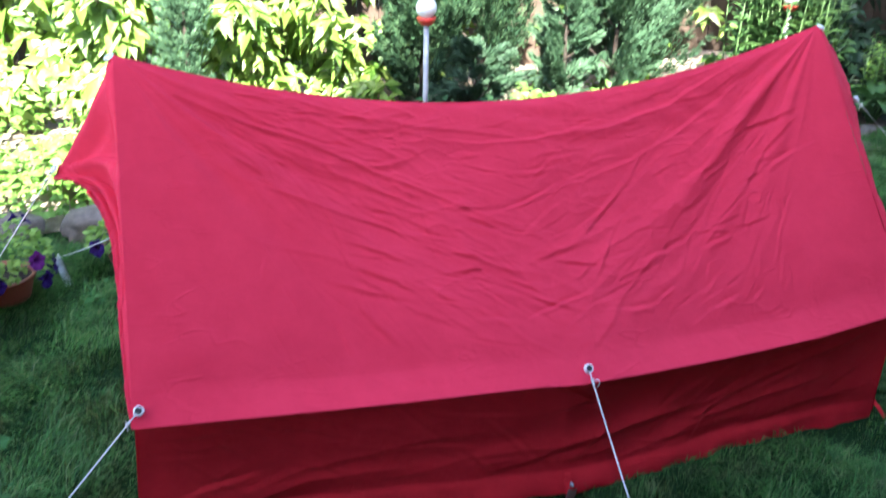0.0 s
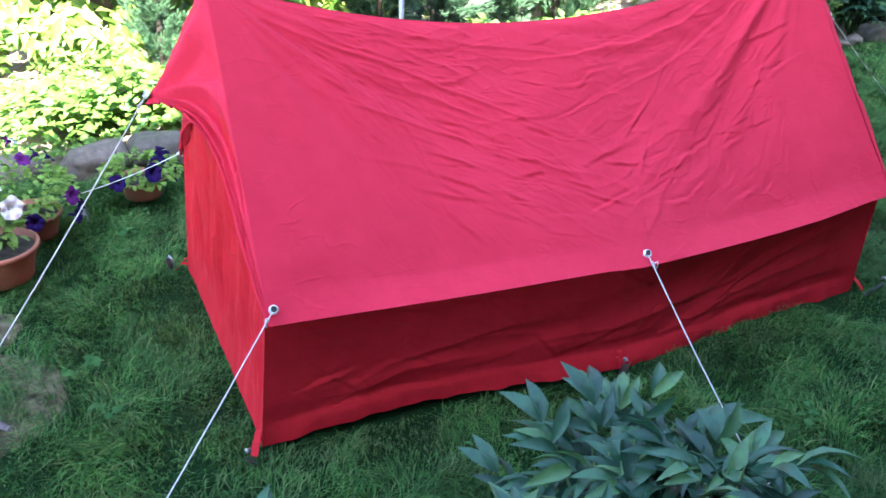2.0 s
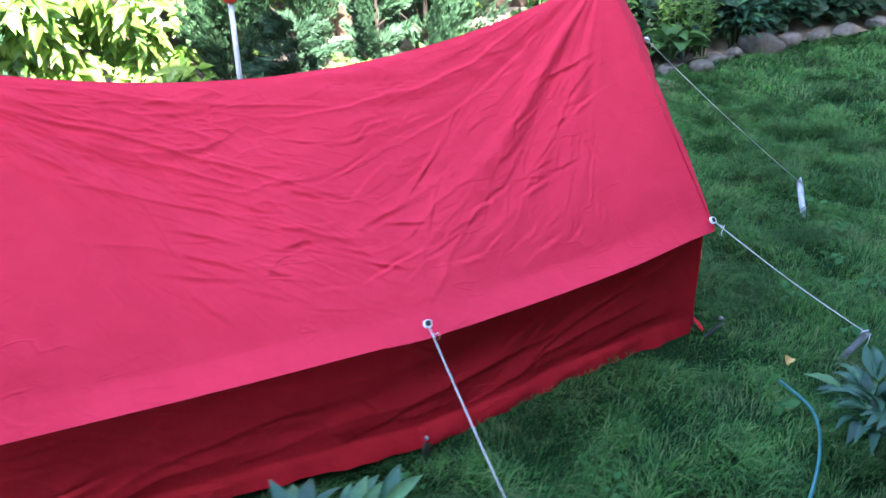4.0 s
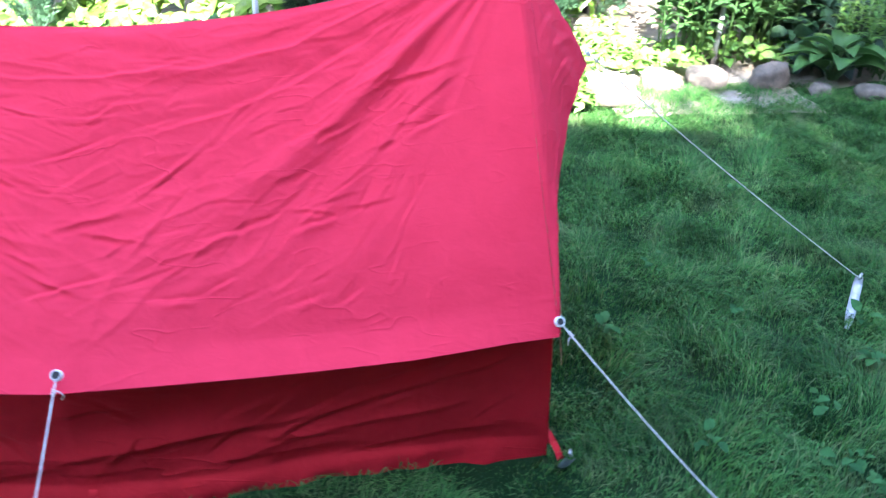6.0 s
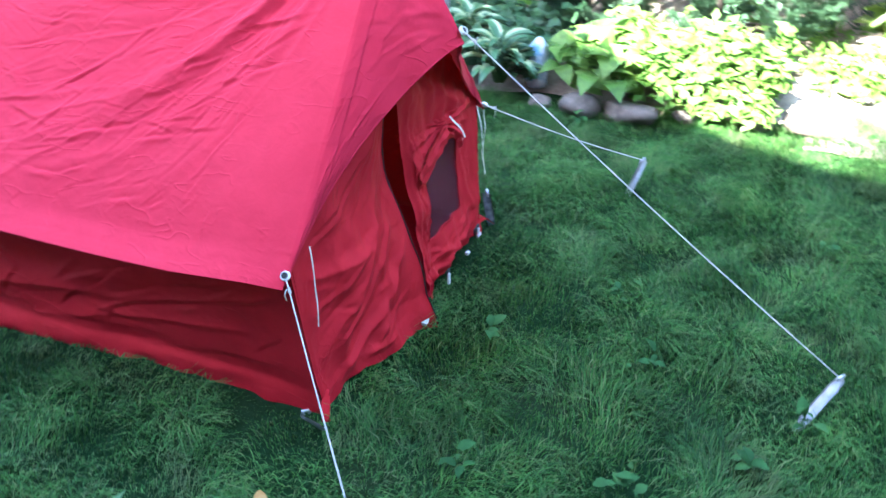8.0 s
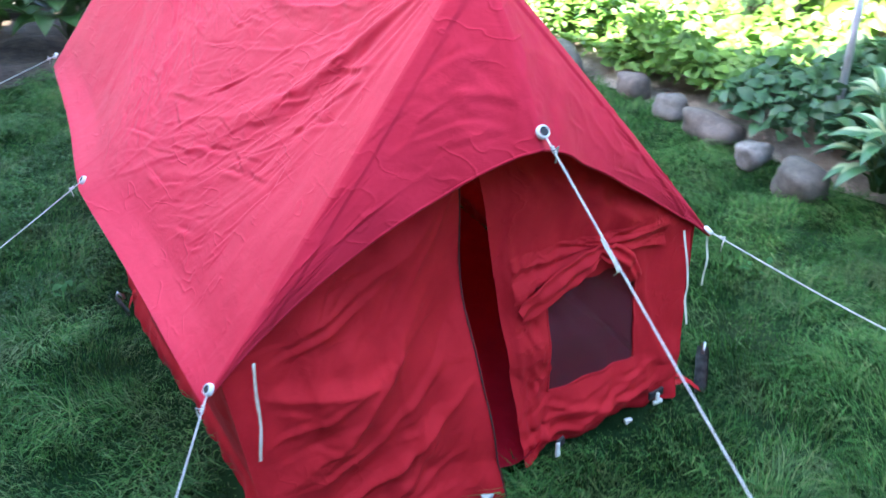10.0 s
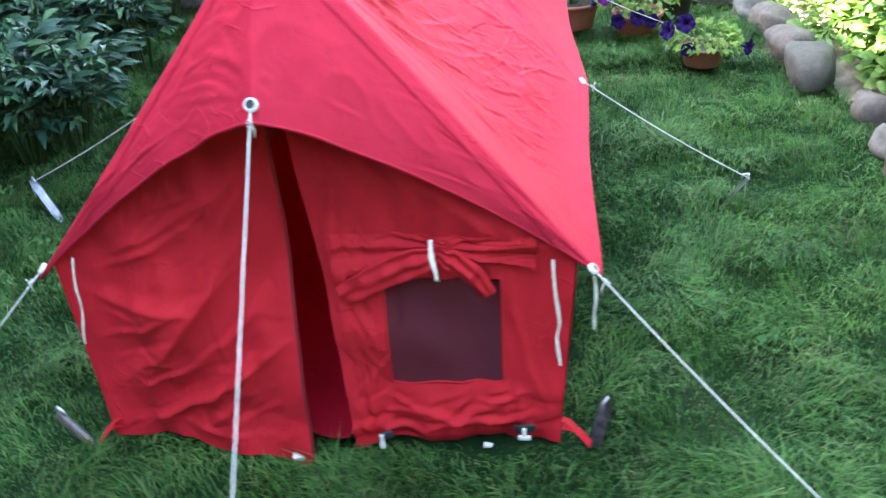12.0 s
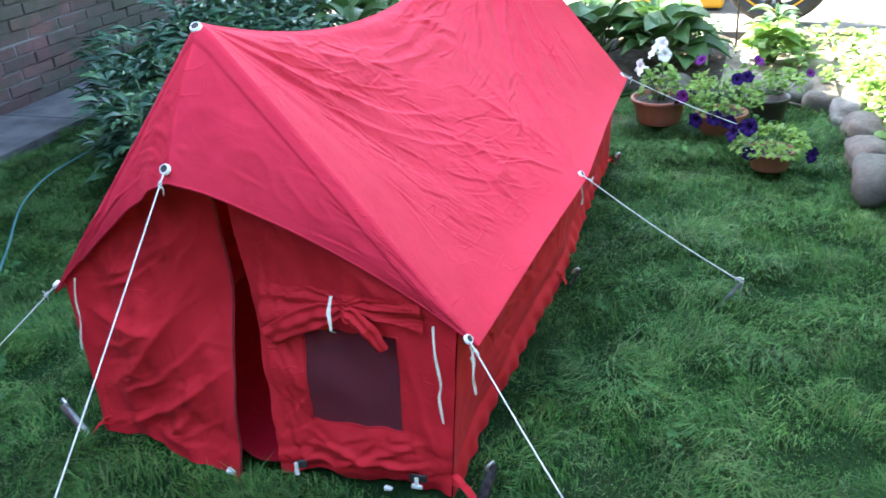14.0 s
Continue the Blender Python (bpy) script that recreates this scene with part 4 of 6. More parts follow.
def cord(a, b, tail=0.06, droop=0.010, radius=0.00155, seed=0):
    """A guy cord from an eyelet to a peg, with its knots and loose ends."""
    r = random.Random(seed)
    a, b = Vector(a), Vector(b)
    t = thing("guy_cord", b, "taut white braided guy cord tied to a peg", "cord", "guy cords")
    off = Matrix.Translation(-b)
    pts = []
    for i in range(25):
        s = i / 24
        p = a.lerp(b, s)
        p.z -= droop * math.sin(math.pi * s)
        pts.append(p)
    part("line", tube(pts, radius, 7), ROPE, t, m=off)
    d = (b - a).normalized()
    side = d.cross(Vector((0, 0, 1))).normalized()
    up = side.cross(d)
    for c, first in ((a, True), (b, False)):
        s = 1 if first else -1
        k = c + d * s * (0.035 if first else 0.004)
        loop = [k + (side * math.cos(q) + up * math.sin(q)) * radius * 1.7 + d * radius * (q - 9) * 0.5 for q in np.linspace(0, 18, 40)]
        part("knot", tube(loop, radius * 0.95, 6), ROPE, t, m=off)
        L = tail * r.uniform(0.5, 1.3) * (0.4 if first else 1.0)
        w = r.uniform(-1, 1)
        end = [k, k + side * 0.014 * w + up * 0.010, k + side * 0.022 * w + Vector((0, 0, -L * 0.4)), k + side * 0.016 * w + Vector((0, 0, max(-L, 0.015 - k.z)))]
        part("loose_end", tube(end, radius * 0.9, 6), ROPE, t, m=off)
    return t


# eyelet place, the way its face looks, peg head, peg foot
GUYS = [
    ((-0.990, -0.537, 0.425), (0, -0.7, 0.6), (-1.61, -1.15, 0.075), (-1.54, -1.07, -0.03)),
    ((0.018, -0.598, 0.398), (0, -0.7, 0.6), (-0.020, -1.178, 0.080), (0.060, -1.070, -0.03)),
    ((1.006, -0.535, 0.412), (0.1, -0.7, 0.6), (1.364, -0.872, 0.085), (1.30, -0.83, -0.03)),
    ((1.014, 0.531, 0.408), (0.1, 0.7, 0.6), (1.44, 0.995, 0.110), (1.40, 0.94, -0.03)),
    ((0.017, 0.568, 0.385), (0, 0.7, 0.6), (0.045, 1.060, 0.085), (0.010, 1.00, -0.03)),
    ((-0.992, 0.531, 0.408), (-0.1, 0.7, 0.6), (-1.335, 1.058, 0.085), (-1.30, 1.00, -0.03)),
    ((1.170, 0.000, 0.815), (0.8, 0, 0.62), (2.152, 0.074, 0.078), (2.075, -0.04, -0.03)),
    ((-1.140, 0.000, 0.786), (-0.8, 0, 0.62), (-1.715, -0.135, 0.062), (-1.60, -0.16, -0.03)),
]
for i, (eye_at, out, head, foot) in enumerate(GUYS):
    grommet(Vector(eye_at) + Vector(out).normalized() * 0.005, out, tent)
    cord(Vector(eye_at) + Vector(out).normalized() * 0.006, head, seed=i + 3)
    peg("flat grey metal peg leaning in the grass", head, foot, DARK_METAL if i == 0 else METAL)
for end in (-1, 1):
    grommet((end * 0.985, -0.004 * end, APEX_Z - 0.016 - 0.004 * (end > 0)), (end * 0.55, 0, 0.83), tent, 0.0125)

# ground loops with their pegs
# where the loop is sewn on, its end in the grass, the peg's head, whether the peg is dark
LOOPS = [
    ((1.036, -0.470), (1.062, -0.516), (1.055, -0.593, 0.076), False), ((1.030, 0.492), (1.052, 0.545), (1.009, 0.576, 0.086), True),
    ((0.018, -0.550), (0.016, -0.574), (0.012, -0.600, 0.040), False), ((-1.040, -0.492), (-1.065, -0.530), (-1.085, -0.560, 0.040), False),
    ((-1.040, 0.480), (-1.075, 0.500), (-1.095, 0.520, 0.035), True), ((0.010, 0.500), (0.010, 0.525), (0.000, 0.565, 0.045), True),
]
for (ax, ay), (lx, ly), head, dark in LOOPS:
    a, l = Vector((ax, ay, 0.030)), Vector((lx, ly, 0.004))
    side = (l - a).cross(Vector((0, 0, 1))).normalized()
    # a doubled strip: out to the peg and back
    P = np.array([[list(a.lerp(l, min(s, 2 - s)) + side * w * 0.010 * (1.0 if s < 1 else 0.8) + Vector((0, 0, 0.010 * math.sin(s * 4) + (0.008 if s > 1 else 0.0)))) for w in (-1, -0.3, 0.3, 1)] for s in np.linspace(-0.3, 2.2, 19)])
    placed("ground_loop", grid_mesh("ground_loop", P), DEEP_RED, tent, "red cloth ground loop")
    peg("dark metal peg through a ground loop of the tent" if dark else "grey metal peg through a ground loop of the tent", head, (lx, ly, -0.03), DARK_METAL if dark else METAL, 0.015 if ax > 0.5 and ay > 0 else 0.0115)


def tape(points, width, parent=None, across=(0, 1, 0)):
    pts = [Vector(p) for p in points]
    a = Vector(across)
    P = []
    n = 20
    for i in range(n):
        s = i / (n - 1) * (len(pts) - 1)
        k = min(int(s), len(pts) - 2)
        p = pts[k].lerp(pts[k + 1], s - k)
        p = p + Vector((0.002 * math.sin(i * 0.45 + pts[0].y * 40), 0.0012 * math.sin(i * 0.5 + pts[0].y * 90), 0))
        tw = a.lerp(Vector((1, 0, 0)), 0.14 * math.sin(i * 0.7))
        P.append([list(p + tw * width * w) for w in (-0.5, 0, 0.5)])
    return placed("tie_tape", grid_mesh("tie_tape", np.array(P)), TAPE, parent or tent, "off-white cotton tie tape")


tape([(1.020, -0.462, 0.450), (1.032, -0.468, 0.38), (1.036, -0.472, 0.32), (1.040, -0.482, 0.255)], 0.0050)
tape([(1.022, 0.462, 0.437), (1.034, 0.466, 0.37), (1.040, 0.474, 0.30), (1.042, 0.470, 0.27), (1.046, 0.476, 0.208)], 0.0060)
tape([(1.034, 0.238, 0.490), (1.062, 0.243, 0.465), (1.075, 0.250, 0.43), (1.066, 0.253, 0.418)], 0.0085)
tape([(1.012, 0.540, 0.395), (1.016, 0.543, 0.34), (1.014, 0.541, 0.27)], 0.006)
tape([(0.02, 0.575, 0.37), (0.024, 0.578, 0.33), (0.022, 0.577, 0.29)], 0.005)


# window cover, gathered by its tie above the net and hanging in two lobes
def lobe(path, spread, seed, thick=0.010):
    """A soft doubled sheet that widens from the tie to its free end."""
    n, k = 40, 34
    S, T = np.meshgrid(np.linspace(0, 1, n), np.linspace(-1, 1, k), indexing="ij")
    pts = np.array(path)
    q = np.linspace(0, 1, len(pts))
    C = np.stack([np.interp(S, q, pts[:, c]) for c in range(3)], -1)
    d = np.gradient(C, axis=0)
    d = d / (np.linalg.norm(d, axis=-1, keepdims=True) + 1e-9)
    up = np.stack([0 * S, -d[..., 2], d[..., 1]], -1)
    half = np.interp(S, [0, 0.25, 0.6, 1], spread)
    P = C + up * (half * T)[..., None]
    puff = thick * np.clip(S / 0.2, 0.25, 1) * np.sqrt(np.clip(1 - T ** 2, 0, 1)) * np.sqrt(np.clip((1.02 - S) / 0.15, 0, 1))
    pleat = 0.0065 * np.sin(T * 6.5 + seed + S * 2) * np.exp(-S * 1.6) + 0.004 * waves(S * 0.2, T * half, 0.05, 600 + seed)
    P[..., 0] += puff + pleat * np.clip(S / 0.15, 0, 1)
    return P


cx = window_bump
for lobe_path, lobe_spread, lobe_seed in (
        ([(cx + 0.012, 0.252, 0.452), (cx + 0.018, 0.200, 0.436), (cx + 0.018, 0.130, 0.402), (cx + 0.020, 0.060, 0.364)], [0.016, 0.029, 0.031, 0.023], 1),
        ([(cx + 0.012, 0.248, 0.452), (cx + 0.018, 0.278, 0.440), (cx + 0.020, 0.312, 0.412), (cx + 0.018, 0.342, 0.362)], [0.012, 0.022, 0.023, 0.016], 2)):
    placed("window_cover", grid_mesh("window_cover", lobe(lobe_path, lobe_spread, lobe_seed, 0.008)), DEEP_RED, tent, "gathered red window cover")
# the sewn upper part of the cover, drawn in folds towards its tie
CA, CB = np.meshgrid(np.linspace(0, 1, 70), np.linspace(0, 1, 30), indexing="xy")
cover_y = 0.045 + 0.385 * CA
cover_top = 0.488 - 0.010 * CA + 0.004 * np.sin(CA * 9)
drop = 0.036 + 0.058 * np.abs(2 * CA - 1.06) ** 1.4 * np.where(CA < 0.5, 1, 0.8)
cover_z = cover_top - drop * CB
span = np.hypot(cover_y - 0.25, cover_z - 0.452)
ray = np.arctan2(cover_z - 0.452, cover_y - 0.25)
row_of = np.clip(np.searchsorted(z_rows, cover_z), 0, len(z_rows) - 1)
col_of = np.abs(Yw[row_of] - cover_y[..., None]).argmin(-1)
cover_x = Xw[row_of, col_of] + 0.004 + 0.012 * CB * np.clip(1.3 - span / 0.2, 0.3, 1) + 0.0045 * np.sin(ray * 19 + 4 * span) * np.clip(CB * 3, 0, 1) * np.clip(span / 0.04, 0, 1) + 0.004 * noise2(cover_y * 18, cover_z * 26, 93) * CB
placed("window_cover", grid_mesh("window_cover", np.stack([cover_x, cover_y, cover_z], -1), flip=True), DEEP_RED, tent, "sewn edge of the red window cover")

# toggles along the lower edge
for y, z, x, flat_bar in ((0.116, 0.048, 1.086, False), (0.405, 0.040, 1.056, True)):
    strap = box(x - 0.004, x + 0.003, y - 0.020 if flat_bar else y - 0.002, y + 0.022, z - 0.004, z + 0.016, 0.002)
    for v in strap.verts:
        v.co.x += 0.004 * math.sin(v.co.y * 130)
    c = part("toggle_strap", strap, BLACK, tent, "black strap with a white toggle")
    bar = box(x + 0.003, x + 0.010, y - 0.013, y + 0.013, z - 0.016, z - 0.006, 0.002) if flat_bar else box(x + 0.003, x + 0.010, y - 0.006, y + 0.005, z - 0.022, z - 0.006, 0.002)
    part("toggle", bar, WHITE_PL, c, "white plastic toggle")
    part("toggle_neck", box(x + 0.003, x + 0.009, y - 0.005, y + 0.004, z - 0.008, z + 0.014, 0.002), WHITE_PL, c)
for y, x, grow in ((-0.060, 1.100, 0.75), (0.330, 1.058, 0.45)):
    clip = box(x - 0.010 * grow, x + 0.010 * grow, y - 0.016 * grow, y + 0.014 * grow, 0.0, 0.018 * grow, 0.003 * grow)
    for v in clip.verts:
        v.co += Vector((0.006 * noise.noise(v.co * 60), 0.006 * noise.noise(v.co * 55 + Vector((3, 0, 0))), 0.005 * noise.noise(v.co * 70)))
    part("hem_clip", clip, WHITE_PL, tent, "crumpled white plastic clip at the hem", smooth=False)

# ---------------------------------------------------------------- foliage helpers
def leaf_shape(widths, fold=0.10, arch=0.12, curl=0.0):
    """A leaf of length 1 along x: half widths at even steps; its faces as triangles and quads."""
    n = len(widths)
    v = []
    for i, w in enumerate(widths):
        s = i / (n - 1)
        z = arch * math.sin(math.pi * s) - curl * s * s
        v += [(s, -w, z + fold * w * 2), (s, 0, z), (s, w, z + fold * w * 2)]
    q = []
    for i in range(n - 1):
        a, b = 3 * i, 3 * i + 3
        q += [(a, b, b + 1, a + 1), (a + 1, b + 1, b + 2, a + 2)]
    return np.array(v), np.array(q)


def small_leaf(at, half, fold=0.14, curl=0.12):
    """A pointed leaf of eight triangles for far foliage, widest at a share of its length."""
    v = [(0, -0.02, 0), (0, 0, 0), (0, 0.02, 0), (at, -half, fold * half * 2 + 0.06), (at, 0, 0.06), (at, half, fold * half * 2 + 0.06), (1, -0.004, -curl), (1, 0, -curl), (1, 0.004, -curl)]
    return np.array(v), np.array([(0, 3, 4, 1), (1, 4, 5, 2), (3, 6, 7, 4), (4, 7, 8, 5)])


FAR_LEAF = small_leaf(0.42, 0.27)
POINTED = small_leaf(0.38, 0.22)
OVATE = leaf_shape([0.03, 0.25, 0.30, 0.20, 0.01], 0.12, 0.10, 0.15)
LANCE = leaf_shape([0.03, 0.13, 0.14, 0.08, 0.005], 0.2, 0.08, 0.15)
HEART = leaf_shape([0.04, 0.26, 0.34, 0.34, 0.27, 0.15, 0.008], 0.09, 0.14, 0.30)
ROUND = leaf_shape([0.08, 0.40, 0.45, 0.33, 0.04], 0.1, 0.08, 0.1)


def spray_shape(fingers=7):
    v, f = [], []
    for i in range(fingers):
        a = (i / (fingers - 1) - 0.5) * 1.5
        L = 1.0 - 0.45 * abs(a)
        root = 0.10 + 0.05 * (i % 2)
        c, s = math.cos(a), math.sin(a)
        w = 0.055
        k = len(v)
        v += [(root * c * 0.3, root * s * 0.3, 0), (0.55 * L * c + w * s, 0.55 * L * s - w * c, 0.05 * (i % 2)), (L * c, L * s, -0.05), (0.55 * L * c - w * s, 0.55 * L * s + w * c, 0.03 * (i % 3))]
        f.append((k, k + 1, k + 2, k + 3))
    return np.array(v), np.array(f)


SPRAY = spray_shape(5)


def unit(a):
    return a / (np.linalg.norm(a, axis=-1, keepdims=True) + 1e-9)


def scatter(name, shape, P, X, N, size):
    """One mesh of many leaves: at P, pointing along X, faces turned to N."""
    tv, tf = shape
    X = unit(np.asarray(X, float))
    Y = unit(np.cross(N, X))
    Z = np.cross(X, Y)
    size = np.asarray(size, float)[:, None, None]
    V = (tv[None, :, 0:1] * X[:, None] + tv[None, :, 1:2] * Y[:, None] + tv[None, :, 2:3] * Z[:, None]) * size + P[:, None]
    F = tf[None] + (np.arange(len(P)) * len(tv))[:, None, None]
    return mesh_of(name, V.reshape(-1, 3), [F.reshape(-1, tf.shape[1])])


def jitter(n, s):
    return rng.normal(0, s, (n, 3))


# ---------------------------------------------------------------- lawn
def lawn_mask(x, y):
    ok = (y < bed_edge(x) + 0.05) & (y > -2.46) & (x > -2.15) & (x < 6.2)
    ok |= (x > -3.4) & (x <= -2.15) & (y > -2.46) & (y < -1.7)
    tent_in = (np.abs(x) < 1.03) & (y > -0.500 - 0.050 * np.exp(-((x - 0.15) / 0.50) ** 2)) & (y < 0.480)
    return ok & ~tent_in


def grass(name, n, x0, x1, y0, y1, h0, h1, width):
    x, y = rng.uniform(x0, x1, n), rng.uniform(y0, y1, n)
    tuft = waves(x, y, 0.35, 301) + 0.6 * waves(x, y, 0.12, 302)
    clump = noise2(x * 5.2, y * 5.2, 71) + 0.6 * noise2(x * 13, y * 13, 72)
    bare = noise2(x * 2.1, y * 2.1, 73) + 0.5 * noise2(x * 6.5, y * 6.5, 74)
    worn = 1 - 0.66 * np.exp(-(((x + 1.64) / 0.15) ** 2 + (y / 0.22) ** 2 + 0.8 * noise2(x * 9, y * 9, 76)) ** 2) - 0.55 * np.exp(-(((x + 1.70) / 0.12) ** 2 + ((y - 0.36) / 0.13) ** 2) ** 2)
    near_tent = np.maximum(np.abs(x) - 1.03, np.abs(y) - 0.54)
    trodden = np.clip(0.92 + near_tent / 0.6, 0.92, 1)
    k = lawn_mask(x, y) & (rng.uniform(0, 1, n) < worn * trodden) & (rng.uniform(0, 1, n) < np.clip(0.95 + 0.6 * clump - 0.9 * np.clip(bare - 0.12, 0, 1), 0.35, 1))
    x, y, tuft, clump, near_tent = x[k], y[k], tuft[k], clump[k], near_tent[k]
    n = len(x)
    h = (h0 + (h1 - h0) * rng.beta(1.8, 3.0, n)) * np.clip(0.9 + 0.30 * tuft + 0.75 * clump, 0.35, 1.8)
    h = h * np.clip(0.48 + near_tent / 0.26, 0.48, 1)
    lean_dir = 1.7 * waves(x, y, 0.5, 305) + 2.6 * noise2(x * 4.1, y * 4.1, 75) * 2 + rng.normal(0, 0.9, n)
    lean = np.clip(0.85 + 0.3 * tuft + rng.normal(0, 0.3, n), 0.1, 1.6)
    d = np.stack([np.cos(lean_dir), np.sin(lean_dir), 0 * x], -1)
    yaw = lean_dir + np.pi / 2 + rng.normal(0, 0.4, n)
    w = np.stack([np.cos(yaw), np.sin(yaw), 0 * x], -1) * (width * rng.uniform(0.6, 1.3, n))[:, None]
    base = np.stack([x, y, ground_height(x, y) - 0.024], -1)
    up = np.array([0, 0, 1.0])
    mid = base + d * (h * lean * 0.36)[:, None] + up * (h * 0.62)[:, None]
    tip = base + d * (h * lean * 0.98)[:, None] + up * (h * (1.02 - 0.40 * np.clip(lean, 0, 1.3)))[:, None]
    V = np.stack([base, mid - w, tip, mid + w], 1)
    return mesh_of(name, V.reshape(-1, 3), [np.array([[0, 3, 2, 1]]) + (np.arange(n) * 4)[:, None]])


tagged(placed("grass", grass("grass", 610000, -2.6, 3.2, -2.5, 2.02, 0.024, 0.090, 0.00135), GRASS), "long soft green grass, matted and uneven", "grass", kind="stuff")
tagged(placed("grass", grass("grass", 75000, 3.2, 6.2, -2.5, 1.95, 0.028, 0.095, 0.0030), GRASS), "long soft green grass, matted and uneven", "grass", kind="stuff")

# low broad-leaved weeds in the lawn
spots = np.concatenate([np.stack([rng.normal(1.60, 0.33, 34), rng.normal(-0.85, 0.30, 34)], -1), np.stack([rng.uniform(-1.9, 3.0, 46), rng.uniform(-2.2, 1.4, 46)], -1)])
spots = spots[lawn_mask(spots[:, 0], spots[:, 1]) & ~((np.abs(spots[:, 0]) < 1.15) & (np.abs(spots[:, 1]) < 0.65))]
of = np.repeat(np.arange(len(spots)), 6)
n = len(of)
th = np.tile(np.arange(6) * 1.05, len(spots)) + of * 0.7 + rng.normal(0, 0.3, n)
way = np.stack([np.cos(th), np.sin(th), rng.normal(0.25, 0.25, n)], -1)
at = np.concatenate([spots[of] + rng.normal(0, 0.018, (n, 2)), rng.uniform(0.030, 0.062, (n, 1))], 1)
tagged(placed("lawn_weeds", scatter("lawn_weeds", OVATE, at, way, jitter(n, 0.3) + [0, 0, 1], rng.uniform(0.5, 1.2, n) * rng.uniform(0.022, 0.046, len(spots))[of]), WEED), "small plantain and clover leaves in the lawn", "weeds", kind="stuff")
for x, y, a in ((1.078, -0.825, 20),):
    v, f = leaf_shape([0.05, 0.35, 0.42, 0.3, 0.02], 0.3, 0.2, 0.1)
    tagged(placed("fallen_leaf", mesh_of("fallen_leaf", v * 0.036, [f]), YELLOW_LEAF, m=pose(x, y, 0.048, 8, -10, a)), "yellowed fallen leaf lying on the grass", "leaf")


# ---------------------------------------------------------------- border stones
def stone_mesh(seed, lx, ly, lz):
    bm = bmesh.new()
    bmesh.ops.create_icosphere(bm, subdivisions=3, radius=1)
    off = Vector((seed * 3.7, seed * 1.3, seed * 2.1))
    for v in bm.verts:
        c = v.co.copy()
        k = 1 + 0.36 * noise.noise(c * 1.1 + off) + 0.16 * noise.noise(c * 2.4 + off) + 0.03 * noise.noise(c * 7 + off)
        c = Vector([math.copysign(abs(q) ** 0.8, q) for q in c])
        v.co = Vector((c.x * lx, c.y * ly, c.z * lz)) * k
    return bm


# place and half sizes of each stone, from west to east
STONES_WEST = [
    (-2.16, 1.06, .10, .08, .07), (-2.14, 1.22, .11, .09, .07), (-1.96, 1.335, .13, .10, .075), (-1.76, 1.445, .14, .10, .09), (-1.53, 1.50, .120, .08, .070),
    (-1.225, 1.495, .140, .085, .070), (-0.945, 1.50, .150, .085, .082), (-2.16, 0.62, .11, .12, .09), (-2.2, 0.30, .10, .12, .08), (-2.18, 0.02, .11, .12, .09),
]
STONES_MIDDLE = [
    (-0.56, 1.64, .14, .11, .10), (-0.30, 1.62, .13, .10, .09), (-0.05, 1.60, .14, .11, .10), (0.19, 1.58, .12, .10, .08), (0.45, 1.50, .12, .11, .12),
    (0.85, 1.57, .07, .06, .05), (1.02, 1.58, .155, .10, .09), (1.22, 1.61, .125, .09, .075), (1.46, 1.67, .10, .08, .06), (1.72, 1.76, .10, .08, .06),
    (1.95, 1.80, .12, .10, .11),
]
STONES_EAST = [
    (2.22, 2.00, .16, .11, .10), (2.50, 2.02, .15, .11, .10), (2.80, 1.98, .13, .11, .13), (3.02, 1.86, .10, .08, .06), (3.26, 1.79, .085, .07, .075),
    (3.50, 1.90, .10, .07, .05), (3.68, 1.94, .12, .08, .06), (3.93, 1.94, .17, .10, .13), (4.22, 1.96, .14, .09, .09), (4.48, 1.93, .12, .08, .09),
    (4.82, 1.97, .14, .10, .07), (5.2, 2.0, .15, .1, .08),
]
for i, (x, y, lx, ly, lz) in enumerate(STONES_WEST + STONES_MIDDLE + STONES_EAST):
    small = 0.62 if 0.1 < x < 3.0 else 0.80 if x < -1.4 else 0.64
    if -1.0 < x < 0.3:
        small = 0.62
    if -1.6 < x < -0.8:
        small = 1.0
    else:
        lx, ly, lz = lx * small * (1.1 + 0.35 * math.sin(i * 2.3)), ly * small, lz * small * 0.95
    bm = stone_mesh(i + 1, lx, ly, lz)
    big = lz > 0.09
    tagged(part("border_stone", bm, STONE, m=pose(x, y - (0.03 if -0.8 < x < 0.3 else 0.0), lz * 0.5, 5 * math.sin(i), 6 * math.cos(i * 2), 17 * math.sin(i * 1.7))),
           "large rounded pale grey field stone edging the bed" if big else "small rounded field stone edging the flower bed", "stone", "border stones")


# ---------------------------------------------------------------- pots with flowers
def pot(name, label, at, r, h, mat, rim=True):
    t = thing(name, at, label, "flower pot", "potted flowers")
    wall = lathe([(0, 0.004), (r * 0.70, 0.004), (r * 0.74, 0.0), (r * 0.78, 0.008), (r * 0.94, h * 0.82), (r * 0.95, h * 0.84), (r * 1.02, h * 0.85), (r * 1.04, h * 0.97), (r * 1.02, h), (r * 0.95, h), (r * 0.92, h * 0.86), (r * 0.88, h * 0.80)], 40)
    part("pot", wall, mat, t, "terracotta-coloured pot" if mat is TERRA else "dark brown plastic pot")
    bm = lathe([(0, h * 0.86), (r * 0.5, h * 0.855), (r * 0.91, h * 0.83)], 24)
    for v in bm.verts:
        v.co.z += 0.008 * noise.noise(v.co * 40)
    part("soil", bm, SOIL, t)
    return t


